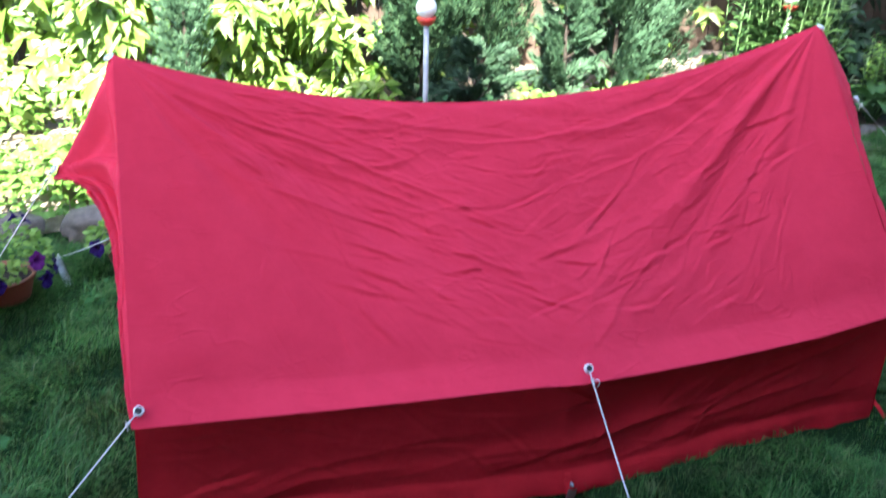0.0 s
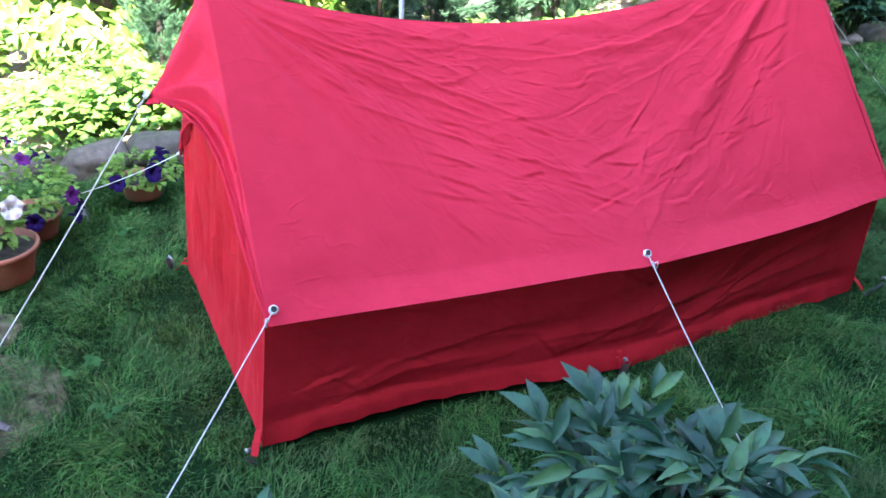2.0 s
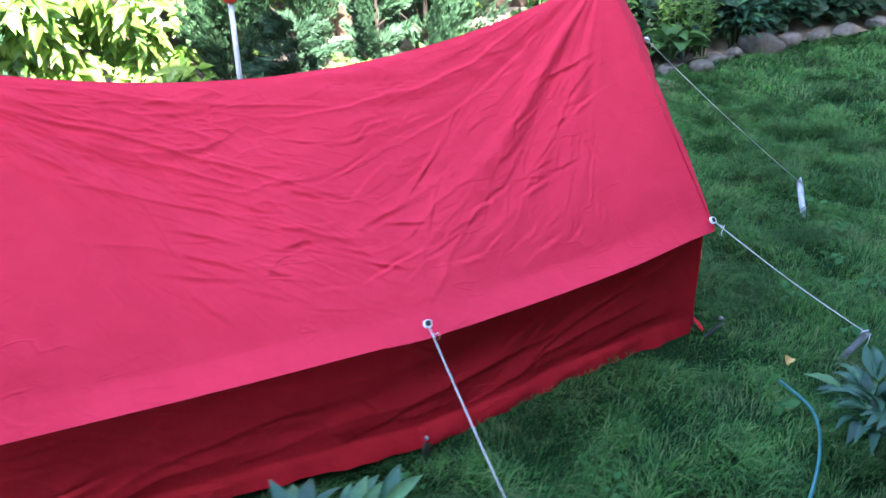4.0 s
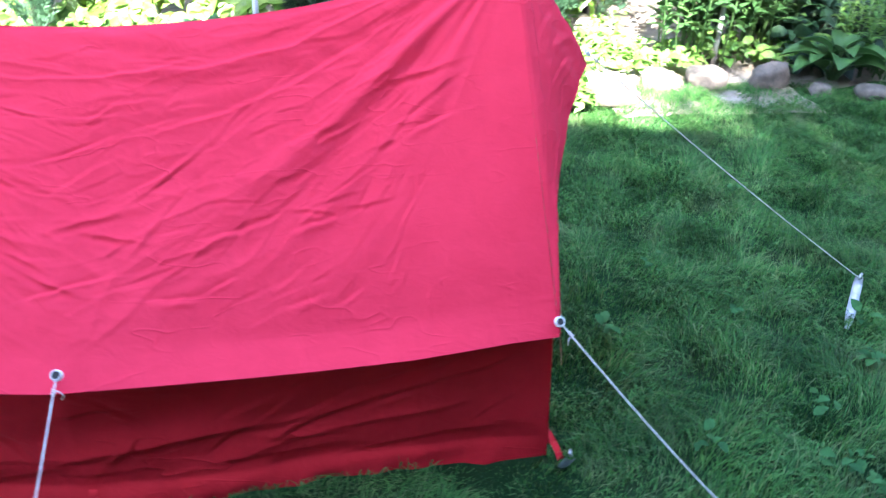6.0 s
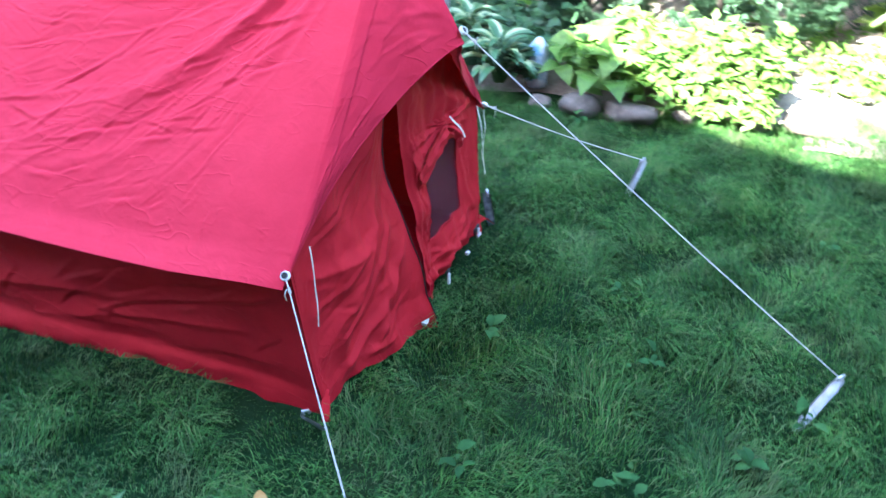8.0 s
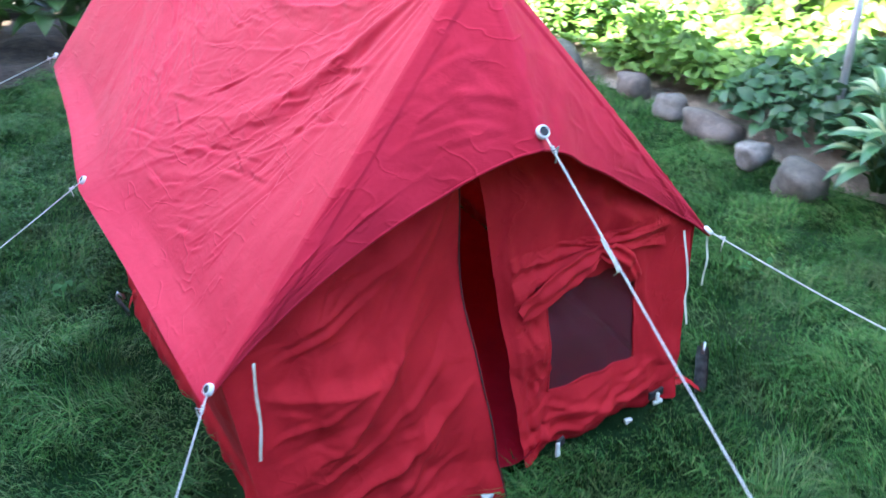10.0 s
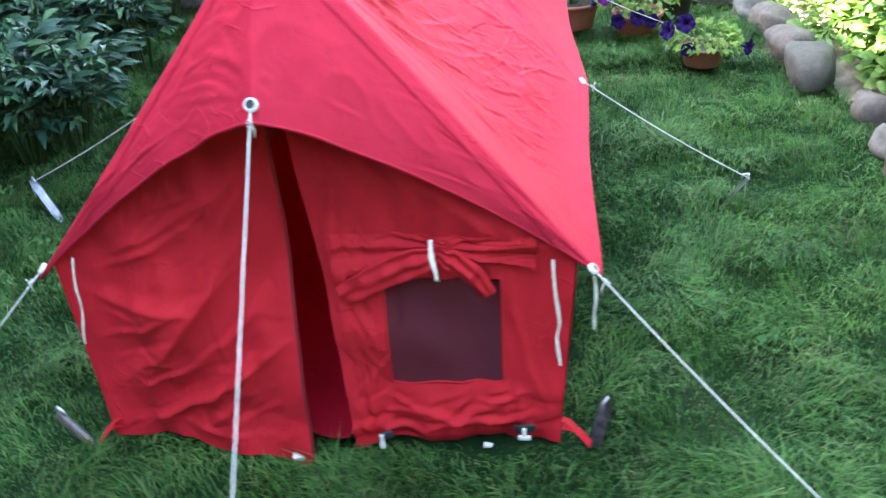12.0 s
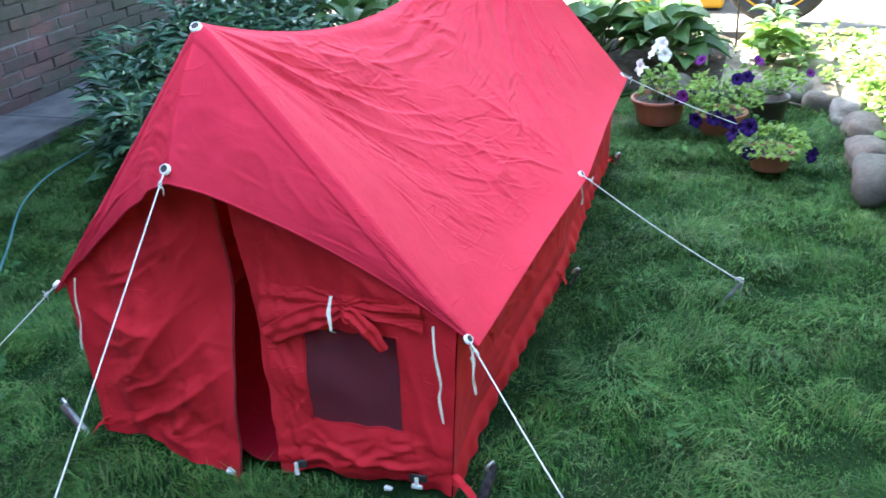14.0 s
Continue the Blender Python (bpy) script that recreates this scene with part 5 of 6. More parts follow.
def bushy(t, at, r, h0, h1, n, size, mat, shape=OVATE, droop=0.3):
    """Leaves in a dome over a pot or a root, local to the thing t."""
    th, q = rng.uniform(0, 2 * np.pi, n), np.sqrt(rng.uniform(0, 1, n))
    ph = rng.uniform(0, 1, n)
    rad = r * (0.35 + 0.65 * q)
    d = np.stack([np.cos(th), np.sin(th), 0 * th], -1)
    z = h0 + (h1 - h0) * np.sqrt(np.clip(1 - (rad / r) ** 2 * 0.9, 0, 1)) * (0.55 + 0.45 * ph)
    P = d * rad[:, None] + np.array([0, 0, 1.0]) * z[:, None] + np.array(at)
    X = d + np.array([0, 0, 0.7]) * ph[:, None] - np.array([0, 0, droop]) + jitter(n, 0.4)
    me = scatter("foliage", shape, P, X, d * 0.5 + [0, 0, 1] + jitter(n, 0.35), rng.uniform(0.7, 1.25, n) * size)
    placed("foliage", me, mat, t)
    for i in range(0, n, max(1, n // 14)):
        part("stem", tube([(0.02 * d[i][0] + at[0], 0.02 * d[i][1] + at[1], h0 * 0.8 + at[2]), tuple(P[i] * 0.6 + np.array([0, 0, h0 * 0.25])), tuple(P[i])], [0.003, 0.0022, 0.0012], 5), STEM, t)


def petunia_mesh(ruffle=0.12):
    """A trumpet flower with a wide five-lobed face looking along +z, radius 1."""
    bm = bmesh.new()
    k = 30
    rings = []
    for r, z in ((0.10, -1.0), (0.16, -0.5), (0.30, -0.12), (0.62, 0.06), (1.0, 0.02)):
        ring = []
        for i in range(k):
            th = 2 * math.pi * i / k
            lobe = 1 - 0.14 * r * abs(math.sin(2.5 * th))
            ring.append(bm.verts.new((r * lobe * math.cos(th), r * lobe * math.sin(th), z + ruffle * r * r * math.sin(7 * th + 1))))
        rings.append(ring)
    for a, b in zip(rings, rings[1:]):
        for i in range(k):
            bm.faces.new((a[i], a[(i + 1) % k], b[(i + 1) % k], b[i]))
    bm.faces.new(rings[0][::-1])
    me = bpy.data.meshes.new("flower")
    for f in bm.faces:
        f.smooth = True
    bm.to_mesh(me)
    bm.free()
    return me


FLOWER = {}
for key, mat in (("dark", PETAL_DARK), ("pink", PETAL_PINK), ("white", PETAL_WHITE)):
    FLOWER[key] = petunia_mesh()
    FLOWER[key].materials.append(mat)


def flower(t, kind, at, look_to, r):
    m = Vector(look_to).to_track_quat('Z', 'Y').to_matrix().to_4x4()
    m.translation = at
    return placed("flower", FLOWER[kind], None, t, {"dark": "dark violet petunia flower", "pink": "purple petunia flower with white rim", "white": "white petunia flower"}[kind], m @ Matrix.Scale(r, 4))


# bowl of dark violet petunias
p1 = pot("petunia_bowl", "terracotta bowl of lime-green petunias with dark violet flowers", (-1.085, 1.12, 0.018), 0.092, 0.080, TERRA)
bushy(p1, (0, 0, 0), 0.140, 0.070, 0.17, 360, 0.028, PETUNIA_LEAF)
for at, d, r in (((0.03, -0.15, 0.15), (0.5, -0.8, 0.3), .042), ((0.07, -0.09, 0.19), (0.9, -0.4, 0.4), .040), ((0.11, 0.15, 0.10), (0.7, 0.7, 0), .034), ((-0.10, -0.13, 0.12), (-0.5, -0.8, 0.2), .036), ((0.12, -0.08, 0.10), (1, -0.3, 0), .032)):
    flower(p1, "dark", at, d, r)
# violet and white petunias
p2 = pot("petunia_bowl", "terracotta bowl of petunias with violet and white-rimmed flowers", (-1.50, 0.905, 0.020), 0.110, 0.095, TERRA)
bushy(p2, (0, 0, 0), 0.165, 0.085, 0.30, 460, 0.029, PETUNIA_LEAF)
for at, d, r, k in (((0.16, -0.10, 0.10), (1, -0.5, 0), .036, "dark"), ((0.18, -0.02, 0.12), (1, 0, 0.1), .038, "dark"), ((0.17, 0.04, 0.10), (1, 0.2, 0), .034, "dark"), ((0.15, -0.16, 0.20), (0.8, -0.6, 0.2), .036, "pink"), ((0.10, 0.06, 0.27), (0.8, 0.2, 0.5), .03, "dark"), ((0.06, 0.10, 0.27), (0.7, 0.3, 0.5), .03, "dark"), ((0.02, -0.10, 0.33), (0.5, -0.4, 0.7), .03, "pink"), ((0.00, 0.08, 0.33), (0.5, 0.2, 0.7), .022, "white"), ((-0.02, 0.14, 0.32), (0.4, 0.5, 0.7), .03, "pink"), ((-0.10, -0.15, 0.15), (-0.6, -0.8, 0.2), .034, "dark"), ((0.02, -0.2, 0.14), (0, -1, 0.2), .034, "dark")):
    flower(p2, k, at, d, r)
# white flowers in a wide pot
p3 = pot("flower_pot_white", "wide terracotta pot with large white petunia flowers", (-1.605, 0.62, 0.024), 0.128, 0.120, TERRA)
p3.name = "flower_pot"
bushy(p3, (0.0, 0.0, 0.02), 0.080, 0.09, 0.26, 150, 0.036, PETUNIA_LEAF)
for at, d, r in (((0.075, -0.085, 0.275), (0.6, -0.9, 0.2), .042), ((-0.02, -0.04, 0.325), (0.3, -0.8, 0.5), .040), ((0.02, 0.0, 0.37), (0.9, -0.2, 0.4), .034), ((0.045, 0.02, 0.325), (0.95, 0.1, 0.1), .034)):
    flower(p3, "white", at, d, r)
for a, b in (((0, 0, .1), (0.01, 0.0, 0.35)), ((0, 0, 0.1), (0.065, -0.070, 0.265))):
    part("stalk", tube([a, tuple((Vector(a) + Vector(b)) / 2 + Vector((0.01, 0.01, 0))), b], 0.004, 6), STEM, p3)
# dark pot
p4 = pot("flower_pot_dark", "dark brown plastic pot with pale green seedlings", (-1.76, 1.095, 0.0), 0.098, 0.112, DARK_POT)
p4.name = "flower_pot"
bushy(p4, (0.0, 0.06, 0.06), 0.085, 0.09, 0.17, 130, 0.032, PETUNIA_LEAF)
flower(p4, "pink", (0.06, 0.17, 0.24), (0.7, 0.3, 0.6), .022)


# ---------------------------------------------------------------- hostas
def hosta_leaf_mesh(wide):
    v, q = [], []
    n, m = 9, 7
    for i in range(n):
        s = i / (n - 1)
        w = wide * math.sin(math.pi * min(1, s * 0.92 + 0.08) ** 0.8) ** 0.75 * (1 - 0.25 * s) if s < 1 else 0.004
        for j in range(m):
            a = (j / (m - 1) - 0.5) * 2
            z = 0.16 * math.sin(math.pi * s * 0.9) - 0.16 * s * s + 0.10 * a * a * w * 4 + 0.012 * math.cos(j * math.pi)
            v.append((s, a * w, z))
    for i in range(n - 1):
        for j in range(m - 1):
            q.append((i * m + j, (i + 1) * m + j, (i + 1) * m + j + 1, i * m + j + 1))
    return mesh_of("leaf", np.array(v), [np.array(q)])


HOSTA_MESH = [hosta_leaf_mesh(0.42), hosta_leaf_mesh(0.48)]
for me in HOSTA_MESH:
    me.materials.append(HOSTA)
# lit copy of the hosta leaf: sunlight comes from the brighter leaf tone
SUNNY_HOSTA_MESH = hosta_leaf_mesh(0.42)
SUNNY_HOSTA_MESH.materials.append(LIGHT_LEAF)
VARIEG_MESH = hosta_leaf_mesh(0.22)
VARIEG_MESH.materials.append(VARIEG)


def hosta(at, leaves, size, height, meshes, label, stalks=0, seed=0):
    r = random.Random(seed)
    t = thing("hosta", at, label, "hosta plant", "hostas")
    for i in range(leaves):
        a = i * 2.4 + r.uniform(-0.3, 0.3)
        ring = i / leaves
        reach = size * (0.25 + 0.75 * ring)
        z = height * (1.0 - 0.62 * ring) * r.uniform(0.85, 1.1)
        root = Vector((math.cos(a) * reach * 0.55, math.sin(a) * reach * 0.55, z))
        s = size * r.uniform(0.7, 1.05)
        m = Matrix.Translation(root) @ Euler((r.uniform(-0.3, 0.3), -0.28 + 0.34 * ring + r.uniform(-0.15, 0.15), a)).to_matrix().to_4x4() @ Matrix.Scale(s, 4)
        placed("leaf", meshes[i % len(meshes)], None, t, m=m)
        part("leaf_stalk", tube([(0.02 * math.cos(a), 0.02 * math.sin(a), 0), tuple(root * 0.6 + Vector((0, 0, z * 0.15))), tuple(root)], [0.006, 0.005, 0.003], 5), STEM, t)
    for i in range(stalks):
        a = r.uniform(0, 6.28)
        top = Vector((math.cos(a) * 0.12, math.sin(a) * 0.12, height * r.uniform(1.5, 1.9)))
        part("flower_stalk", tube([(0, 0, 0), tuple(top * 0.55), tuple(top)], 0.003, 5), STEM, t)
        for k in range(5):
            flower(t, "white", tuple(top + Vector((0.014 * math.cos(k * 2.4), 0.014 * math.sin(k * 2.4), -0.022 * k))), (math.cos(k * 2.4), math.sin(k * 2.4), -0.9), 0.012)


for i, (x, y) in enumerate(((-2.55, -0.35), (-2.65, 0.15), (-2.50, 0.55), (-2.95, -0.1), (-3.0, 0.45), (-2.6, -0.9), (-3.05, -0.7), (-2.9, -1.25), (-2.45, -1.35), (-3.25, -1.55))):
    hosta((x, y, 0.02), 24 if i < 6 else 18, 0.24, (0.34 if y < 0 else 0.26) if x > -2.8 else 0.22, HOSTA_MESH, "broad green hosta with pale flower stalks in the bed", 2 if i < 5 else 1, i)
for i, (x, y) in enumerate(((0.63, 1.64), (0.36, 1.94), (-0.98, 1.82), (1.02, 1.95), (-2.72, 1.10), (-2.75, 0.70), (-3.15, 1.12))):
    hosta((x, y, 0.05 if y > 1.5 else 0.02), 30, 0.145, 0.18, {3: HOSTA_MESH, 4: [SUNNY_HOSTA_MESH]}.get(i, [VARIEG_MESH]), {3: "small green hosta behind the stones", 4: "hosta beside the yard, sunlight put into its yellow-green leaves"}.get(i, "small hosta with white-edged leaves in the bed"), 0, 20 + i)


# ---------------------------------------------------------------- bed planting
def cover(name, label, n, x0, x1, y0, y1, h, size, mat, shape=OVATE, cat="plants", seed=0, up=0.8, steep=False, behind=-9):
    """Loose leaves over a strip of the bed, in mounds."""
    x, y = rng.uniform(x0, x1, n), rng.uniform(y0, y1, n)
    top = h * (0.75 + 0.45 * waves(x, y, 0.45, 400 + seed))
    edge = np.clip((y - bed_edge(x) + 0.10) / 0.12, 0.35, 1) if steep else np.clip((y - bed_edge(x) + 0.02) / 0.18, 0.15, 1)
    z = 0.04 + top * edge * rng.uniform(0.35, 1, n)
    clear = y > bed_edge(x) + behind
    x, y, z = x[clear], y[clear], z[clear]
    n = len(x)
    th = rng.uniform(0, 2 * np.pi, n)
    X = np.stack([np.cos(th), np.sin(th) - 0.35, rng.normal(0.15, 0.35, n)], -1)
    N = np.stack([rng.normal(0, 0.55, n), rng.normal(-0.35, 0.5, n), np.full(n, up)], -1)
    return tagged(placed(name, scatter(name, shape, np.stack([x, y, z], -1), X, N, rng.uniform(0.7, 1.3, n) * size), mat), label, cat, kind="stuff")


cover("ground_cover", "bright green leafy ground cover in the sunny bed", 1700, -2.38, -0.9, 1.44, 2.6, 0.22, 0.055, LIGHT_LEAF, FAR_LEAF, seed=1, steep=True, behind=0.13)
cover("ground_cover", "bright low leaves just behind the border stones", 1500, -2.35, -0.1, 1.50, 2.05, 0.15, 0.050, LIGHT_LEAF, OVATE, seed=9, steep=True, behind=0.09)
cover("ground_cover", "soft green leafy mound behind the border stones", 900, -1.40, -0.62, 1.66, 1.98, 0.30, 0.060, LIGHT_LEAF, OVATE, seed=8, steep=True, behind=0.13)
cover("ground_cover", "bright green leafy ground cover in the sunny bed", 2600, 0.95, 1.78, 1.62, 2.30, 0.215, 0.064, LIGHT_LEAF, FAR_LEAF, seed=2, steep=True)
cover("ground_cover", "broad-leaved soft green plant behind the border stones", 150, 0.88, 1.22, 1.62, 1.98, 0.27, 0.105, LIGHT_LEAF, HEART, seed=10, steep=True)
cover("ground_cover", "bright green leafy ground cover in the sunny bed", 1500, -0.9, -0.1, 1.68, 2.5, 0.18, 0.055, LIGHT_LEAF, ROUND, seed=3, steep=True, behind=0.13)
cover("ground_cover", "deep green leafy plants round the lamp", 1500, -0.15, 0.78, 1.62, 2.5, 0.20, 0.070, SHRUB, OVATE, seed=6, steep=True)
# bright leaf tone chosen to make this corner look sunlit
cover("ground_cover", "leafy plants at the back of the bed, paled to look sunlit", 700, 1.2, 2.3, 2.25, 3.0, 0.08, 0.055, LIGHT_LEAF, FAR_LEAF, seed=7)
cover("ground_cover", "bright green leafy ground cover in the sunny bed", 500, 1.9, 3.2, 2.10, 2.4, 0.12, 0.06, LIGHT_LEAF, OVATE, seed=4)
cover("ground_cover", "leafy plants in the shaded bed, shade put into their leaf colour", 1800, 3.0, 5.6, 2.05, 2.9, 0.30, 0.10, SHADED_LEAF, HEART, seed=5)
wcx, wcy, n = rng.uniform(-3.28, -2.25, 1000), rng.uniform(0.98, 2.9, 1000), 1000
th = rng.uniform(0, 6.28, n)
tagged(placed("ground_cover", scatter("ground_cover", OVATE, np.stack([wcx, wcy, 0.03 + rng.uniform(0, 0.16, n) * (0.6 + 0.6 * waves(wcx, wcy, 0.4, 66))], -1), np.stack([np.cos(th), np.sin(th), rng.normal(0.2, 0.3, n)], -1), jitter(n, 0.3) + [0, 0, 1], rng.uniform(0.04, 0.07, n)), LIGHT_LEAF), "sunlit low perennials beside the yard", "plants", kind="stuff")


def stalky(at, stems, height, spread, mat, label, name="perennial_clump", leaf=0.10, pairs=11, seed=0, cat="perennial"):
    """A clump of upright stems set with paired narrow leaves."""
    r = np.random.default_rng(seed)
    t = thing(name, at, label, cat, "")
    P, X, N, S = [], [], [], []
    for _ in range(stems):
        a, q = r.uniform(0, 6.28), math.sqrt(r.uniform(0, 1)) * spread
        b = np.array([math.cos(a) * q, math.sin(a) * q, 0])
        top = b * 1.35 + np.array([r.normal(0, 0.04), r.normal(0, 0.04), height * r.uniform(0.75, 1.1)])
        part("stem", tube([tuple(b), tuple((b + top) / 2 + r.normal(0, 0.01, 3)), tuple(top)], [0.005, 0.004, 0.002], 5), STEM, t)
        for i in range(pairs):
            s = 0.22 + 0.78 * i / (pairs - 1)
            th = i * 1.57 + a
            for sg in (0, math.pi):
                d = np.array([math.cos(th + sg), math.sin(th + sg), 0.45])
                P.append(b + (top - b) * s)
                X.append(d + r.normal(0, 0.2, 3))
                N.append(np.array([0, 0, 1]) - 0.3 * d + r.normal(0, 0.15, 3))
                S.append(leaf * (1.15 - 0.5 * s) * r.uniform(0.75, 1.2))
    placed("leaves", scatter("leaves", LANCE, np.array(P), np.array(X), np.array(N), S), mat, t)
    return t


for i, (x, y, h) in enumerate(((2.45, 2.30, 0.85), (2.60, 2.26, 0.95), (2.82, 2.30, 0.95), (2.98, 2.38, 0.9), (2.68, 2.50, 1.05))):
    stalky((x, y, 0.04), 12, h, 0.14, PHLOX, "tall clump of narrow-leaved perennials in the bed", leaf=0.13, pairs=13, seed=50 + i)


stalky((3.38, 2.12, 0.03), 26, 0.42, 0.17, LIGHT_LEAF, "light green bushy perennial at the edge of the bed", leaf=0.075, pairs=10, seed=70)
hosta((3.15, 1.98, 0.03), 14, 0.20, 0.16, HOSTA_MESH, "small broad-leaved hosta behind the stones", 0, 40)


# peonies between lawn and path
def peony(at, height, spread, shoots, seed):
    r = np.random.default_rng(seed)
    t = thing("peony_bush", at, "dense blue-green peony bush with pointed leaflets", "shrub", "peony bushes")
    P, X, N, S = [], [], [], []
    for _ in range(shoots):
        a, q = r.uniform(0, 6.28), math.sqrt(r.uniform(0, 1))
        b = np.array([math.cos(a) * q * spread * 0.35, math.sin(a) * q * spread * 0.35, 0])
        top = np.array([math.cos(a) * q * spread, math.sin(a) * q * spread, height * (1.0 - 0.42 * q * q) * r.uniform(0.85, 1.1)])
        part("stem", tube([tuple(b), tuple((b + top) / 2 + np.array([0, 0, 0.05])), tuple(top)], [0.006, 0.005, 0.003], 5), STEM, t)
        for i in range(6):
            s = 0.36 + 0.64 * i / 5
            th = a + i * 2.4
            node_at = b + (top - b) * s + np.array([0, 0, 0.05 * math.sin(math.pi * s)])
            lift = 0.15 + 0.45 * s
            d = np.array([math.cos(th), math.sin(th), lift])
            for along, turns in ((0.045, (-0.75, 0.75)), (0.085, (-0.5, 0, 0.5))):
                for w in turns:
                    w = w + r.normal(0, 0.12)
                    dd = np.array([math.cos(th + w), math.sin(th + w), lift * r.uniform(0.55, 1.25)])
                    P.append(node_at + d * along)
                    X.append(dd + r.normal(0, 0.10, 3))
                    N.append(np.array([0, 0, 1]) - 0.5 * d + r.normal(0, 0.28, 3))
                    S.append(r.uniform(0.076, 0.126) * (1 - 0.12 * abs(w)))
    placed("leaves", scatter("leaves", leaf_shape([0.02, 0.112, 0.145, 0.095, 0.003], 0.26, 0.10, 0.30), np.array(P), np.array(X), np.array(N), S), PEONY, t)


for i, (x, y, h, s, k) in enumerate(((-0.48, -1.28, 0.46, 0.24, 22), (-0.35, -1.36, 0.46, 0.10, 9), (-0.85, -1.62, 0.56, 0.28, 26), (-1.25, -1.80, 0.62, 0.36, 34), (-1.75, -1.85, 0.68, 0.36, 34), (-2.25, -1.95, 0.72, 0.38, 34), (-2.8, -2.0, 0.75, 0.4, 34), (-3.25, -2.1, 0.7, 0.35, 26), (1.0, -1.19, 0.20, 0.04, 3), (-1.30, -1.30, 0.45, 0.22, 18), (-1.9, -1.45, 0.5, 0.25, 20), (3.85, 2.10, 0.42, 0.22, 18), (4.35, 2.25, 0.45, 0.25, 20), (4.9, 2.25, 0.45, 0.25, 18))):
    peony((x, y, -0.01), h * 0.84, s, k, 80 + i)

# hose
hp = [Vector(p) for p in ((-1.2, -2.05, 0.03), (-0.78, -2.0, 0.045), (-0.42, -1.95, 0.05), (-0.10, -1.81, 0.05), (0.25, -1.55, 0.05), (0.55, -1.33, 0.06), (0.80, -1.17, 0.07), (0.96, -1.02, 0.05), (1.02, -0.85, 0.03))]
smooth_pts = []
for i in range(len(hp) - 1):
    for s in np.linspace(0, 1, 6)[:-1]:
        a, b, c, d = hp[max(i - 1, 0)], hp[i], hp[i + 1], hp[min(i + 2, len(hp) - 1)]
        smooth_pts.append(0.5 * ((2 * b) + (c - a) * s + (2 * a - 5 * b + 4 * c - d) * s ** 2 + (3 * b - a - 3 * c + d) * s ** 3))
tagged(part("garden_hose", tube(smooth_pts + [hp[-1]], 0.0045, 8), HOSE), "thin teal garden hose lying in the grass", "hose")


# ---------------------------------------------------------------- conifers, creeper, hedge
def conifer(at, height, radius, n, mat, label, size=0.11, seed=0, shape_pow=0.8):
    r = np.random.default_rng(seed)
    t = thing("conifer", at, label, "conifer", "conifers")
    part("trunk", tube([(0, 0, 0), (0.01, 0, height * 0.45), (0, 0, height * 0.80)], [0.018, 0.011, 0.003], 8), BARK, t)
    # upright plumes, each a tapering spray of its own, with dark gaps between
    m = 26 + int(150 * radius * height)
    ps = r.uniform(0.0, 0.93, m) ** 0.9
    pth = r.uniform(0, 2 * np.pi, m)
    prof = radius * np.clip(np.sin(np.pi * np.clip((1 - ps) * 0.62 + 0.04, 0, 1)), 0, 1) ** shape_pow
    root = np.stack([np.cos(pth) * prof * 0.20, np.sin(pth) * prof * 0.20, ps * height], -1)
    reach = height * r.uniform(0.13, 0.26, m) * (1 - 0.4 * ps)
    tip = np.stack([np.cos(pth) * prof * r.uniform(0.8, 1.2, m), np.sin(pth) * prof * r.uniform(0.8, 1.2, m), ps * height + reach], -1)
    of = r.integers(0, m, n)
    q = r.uniform(0, 1, n) ** 0.8
    axis = unit(tip - root)[of]
    loose = (0.25 * reach[of] * (1 - q) * np.minimum(1, 3 * q) + 0.008)[:, None]
    P = root[of] + (tip - root)[of] * q[:, None] + r.normal(0, 0.5, (n, 3)) * loose
    d = unit(np.stack([np.cos(pth), np.sin(pth), 0 * pth], -1))[of]
    X = axis + 0.45 * unit(P - root[of]) + r.normal(0, 0.28, (n, 3))
    N = d + r.normal(0, 0.6, (n, 3))
    placed("crown", scatter("crown", SPRAY, P, X, N, size * r.uniform(0.5, 1.1, n) * (1.15 - 0.5 * q)), mat, t)
    for k in range(14):
        z = height * (0.1 + 0.06 * k)
        a = k * 2.4
        q = radius * 0.6 * (1 - z / height)
        part("limb", tube([(0, 0, z), (math.cos(a) * q, math.sin(a) * q, z + q * 0.8)], [0.010, 0.003], 5), BARK, t)


conifer((-0.78, 2.45, 0.03), 1.22, 0.16, 3200, FIR_PALE, "slim pale blue-green conifer in the bed", 0.06, 1)
conifer((0.55, 2.75, 0.03), 1.9, 0.31, 10000, FIR, "dense green conifer with feathery sprays", 0.085, 3)
conifer((0.95, 2.85, 0.03), 2.1, 0.33, 10000, FIR, "dense green conifer with feathery sprays", 0.085, 4)
# low conifer put in for the dark shadow at the conifers' feet
conifer((0.78, 2.42, 0.03), 0.48, 0.30, 3500, FIR_DARK, "low conifer filling the shadow below the others, shade in its dark colour", 0.07, 5)
conifer((1.72, 2.62, 0.03), 1.45, 0.32, 9000, FIR_PALE, "pale green feathery conifer", 0.08, 6)
conifer((1.38, 2.60, 0.03), 0.80, 0.20, 5200, FIR_PALE, "small green conifer beside the taller ones", 0.07, 7)
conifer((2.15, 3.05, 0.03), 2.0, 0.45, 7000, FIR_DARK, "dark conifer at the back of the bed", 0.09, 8)


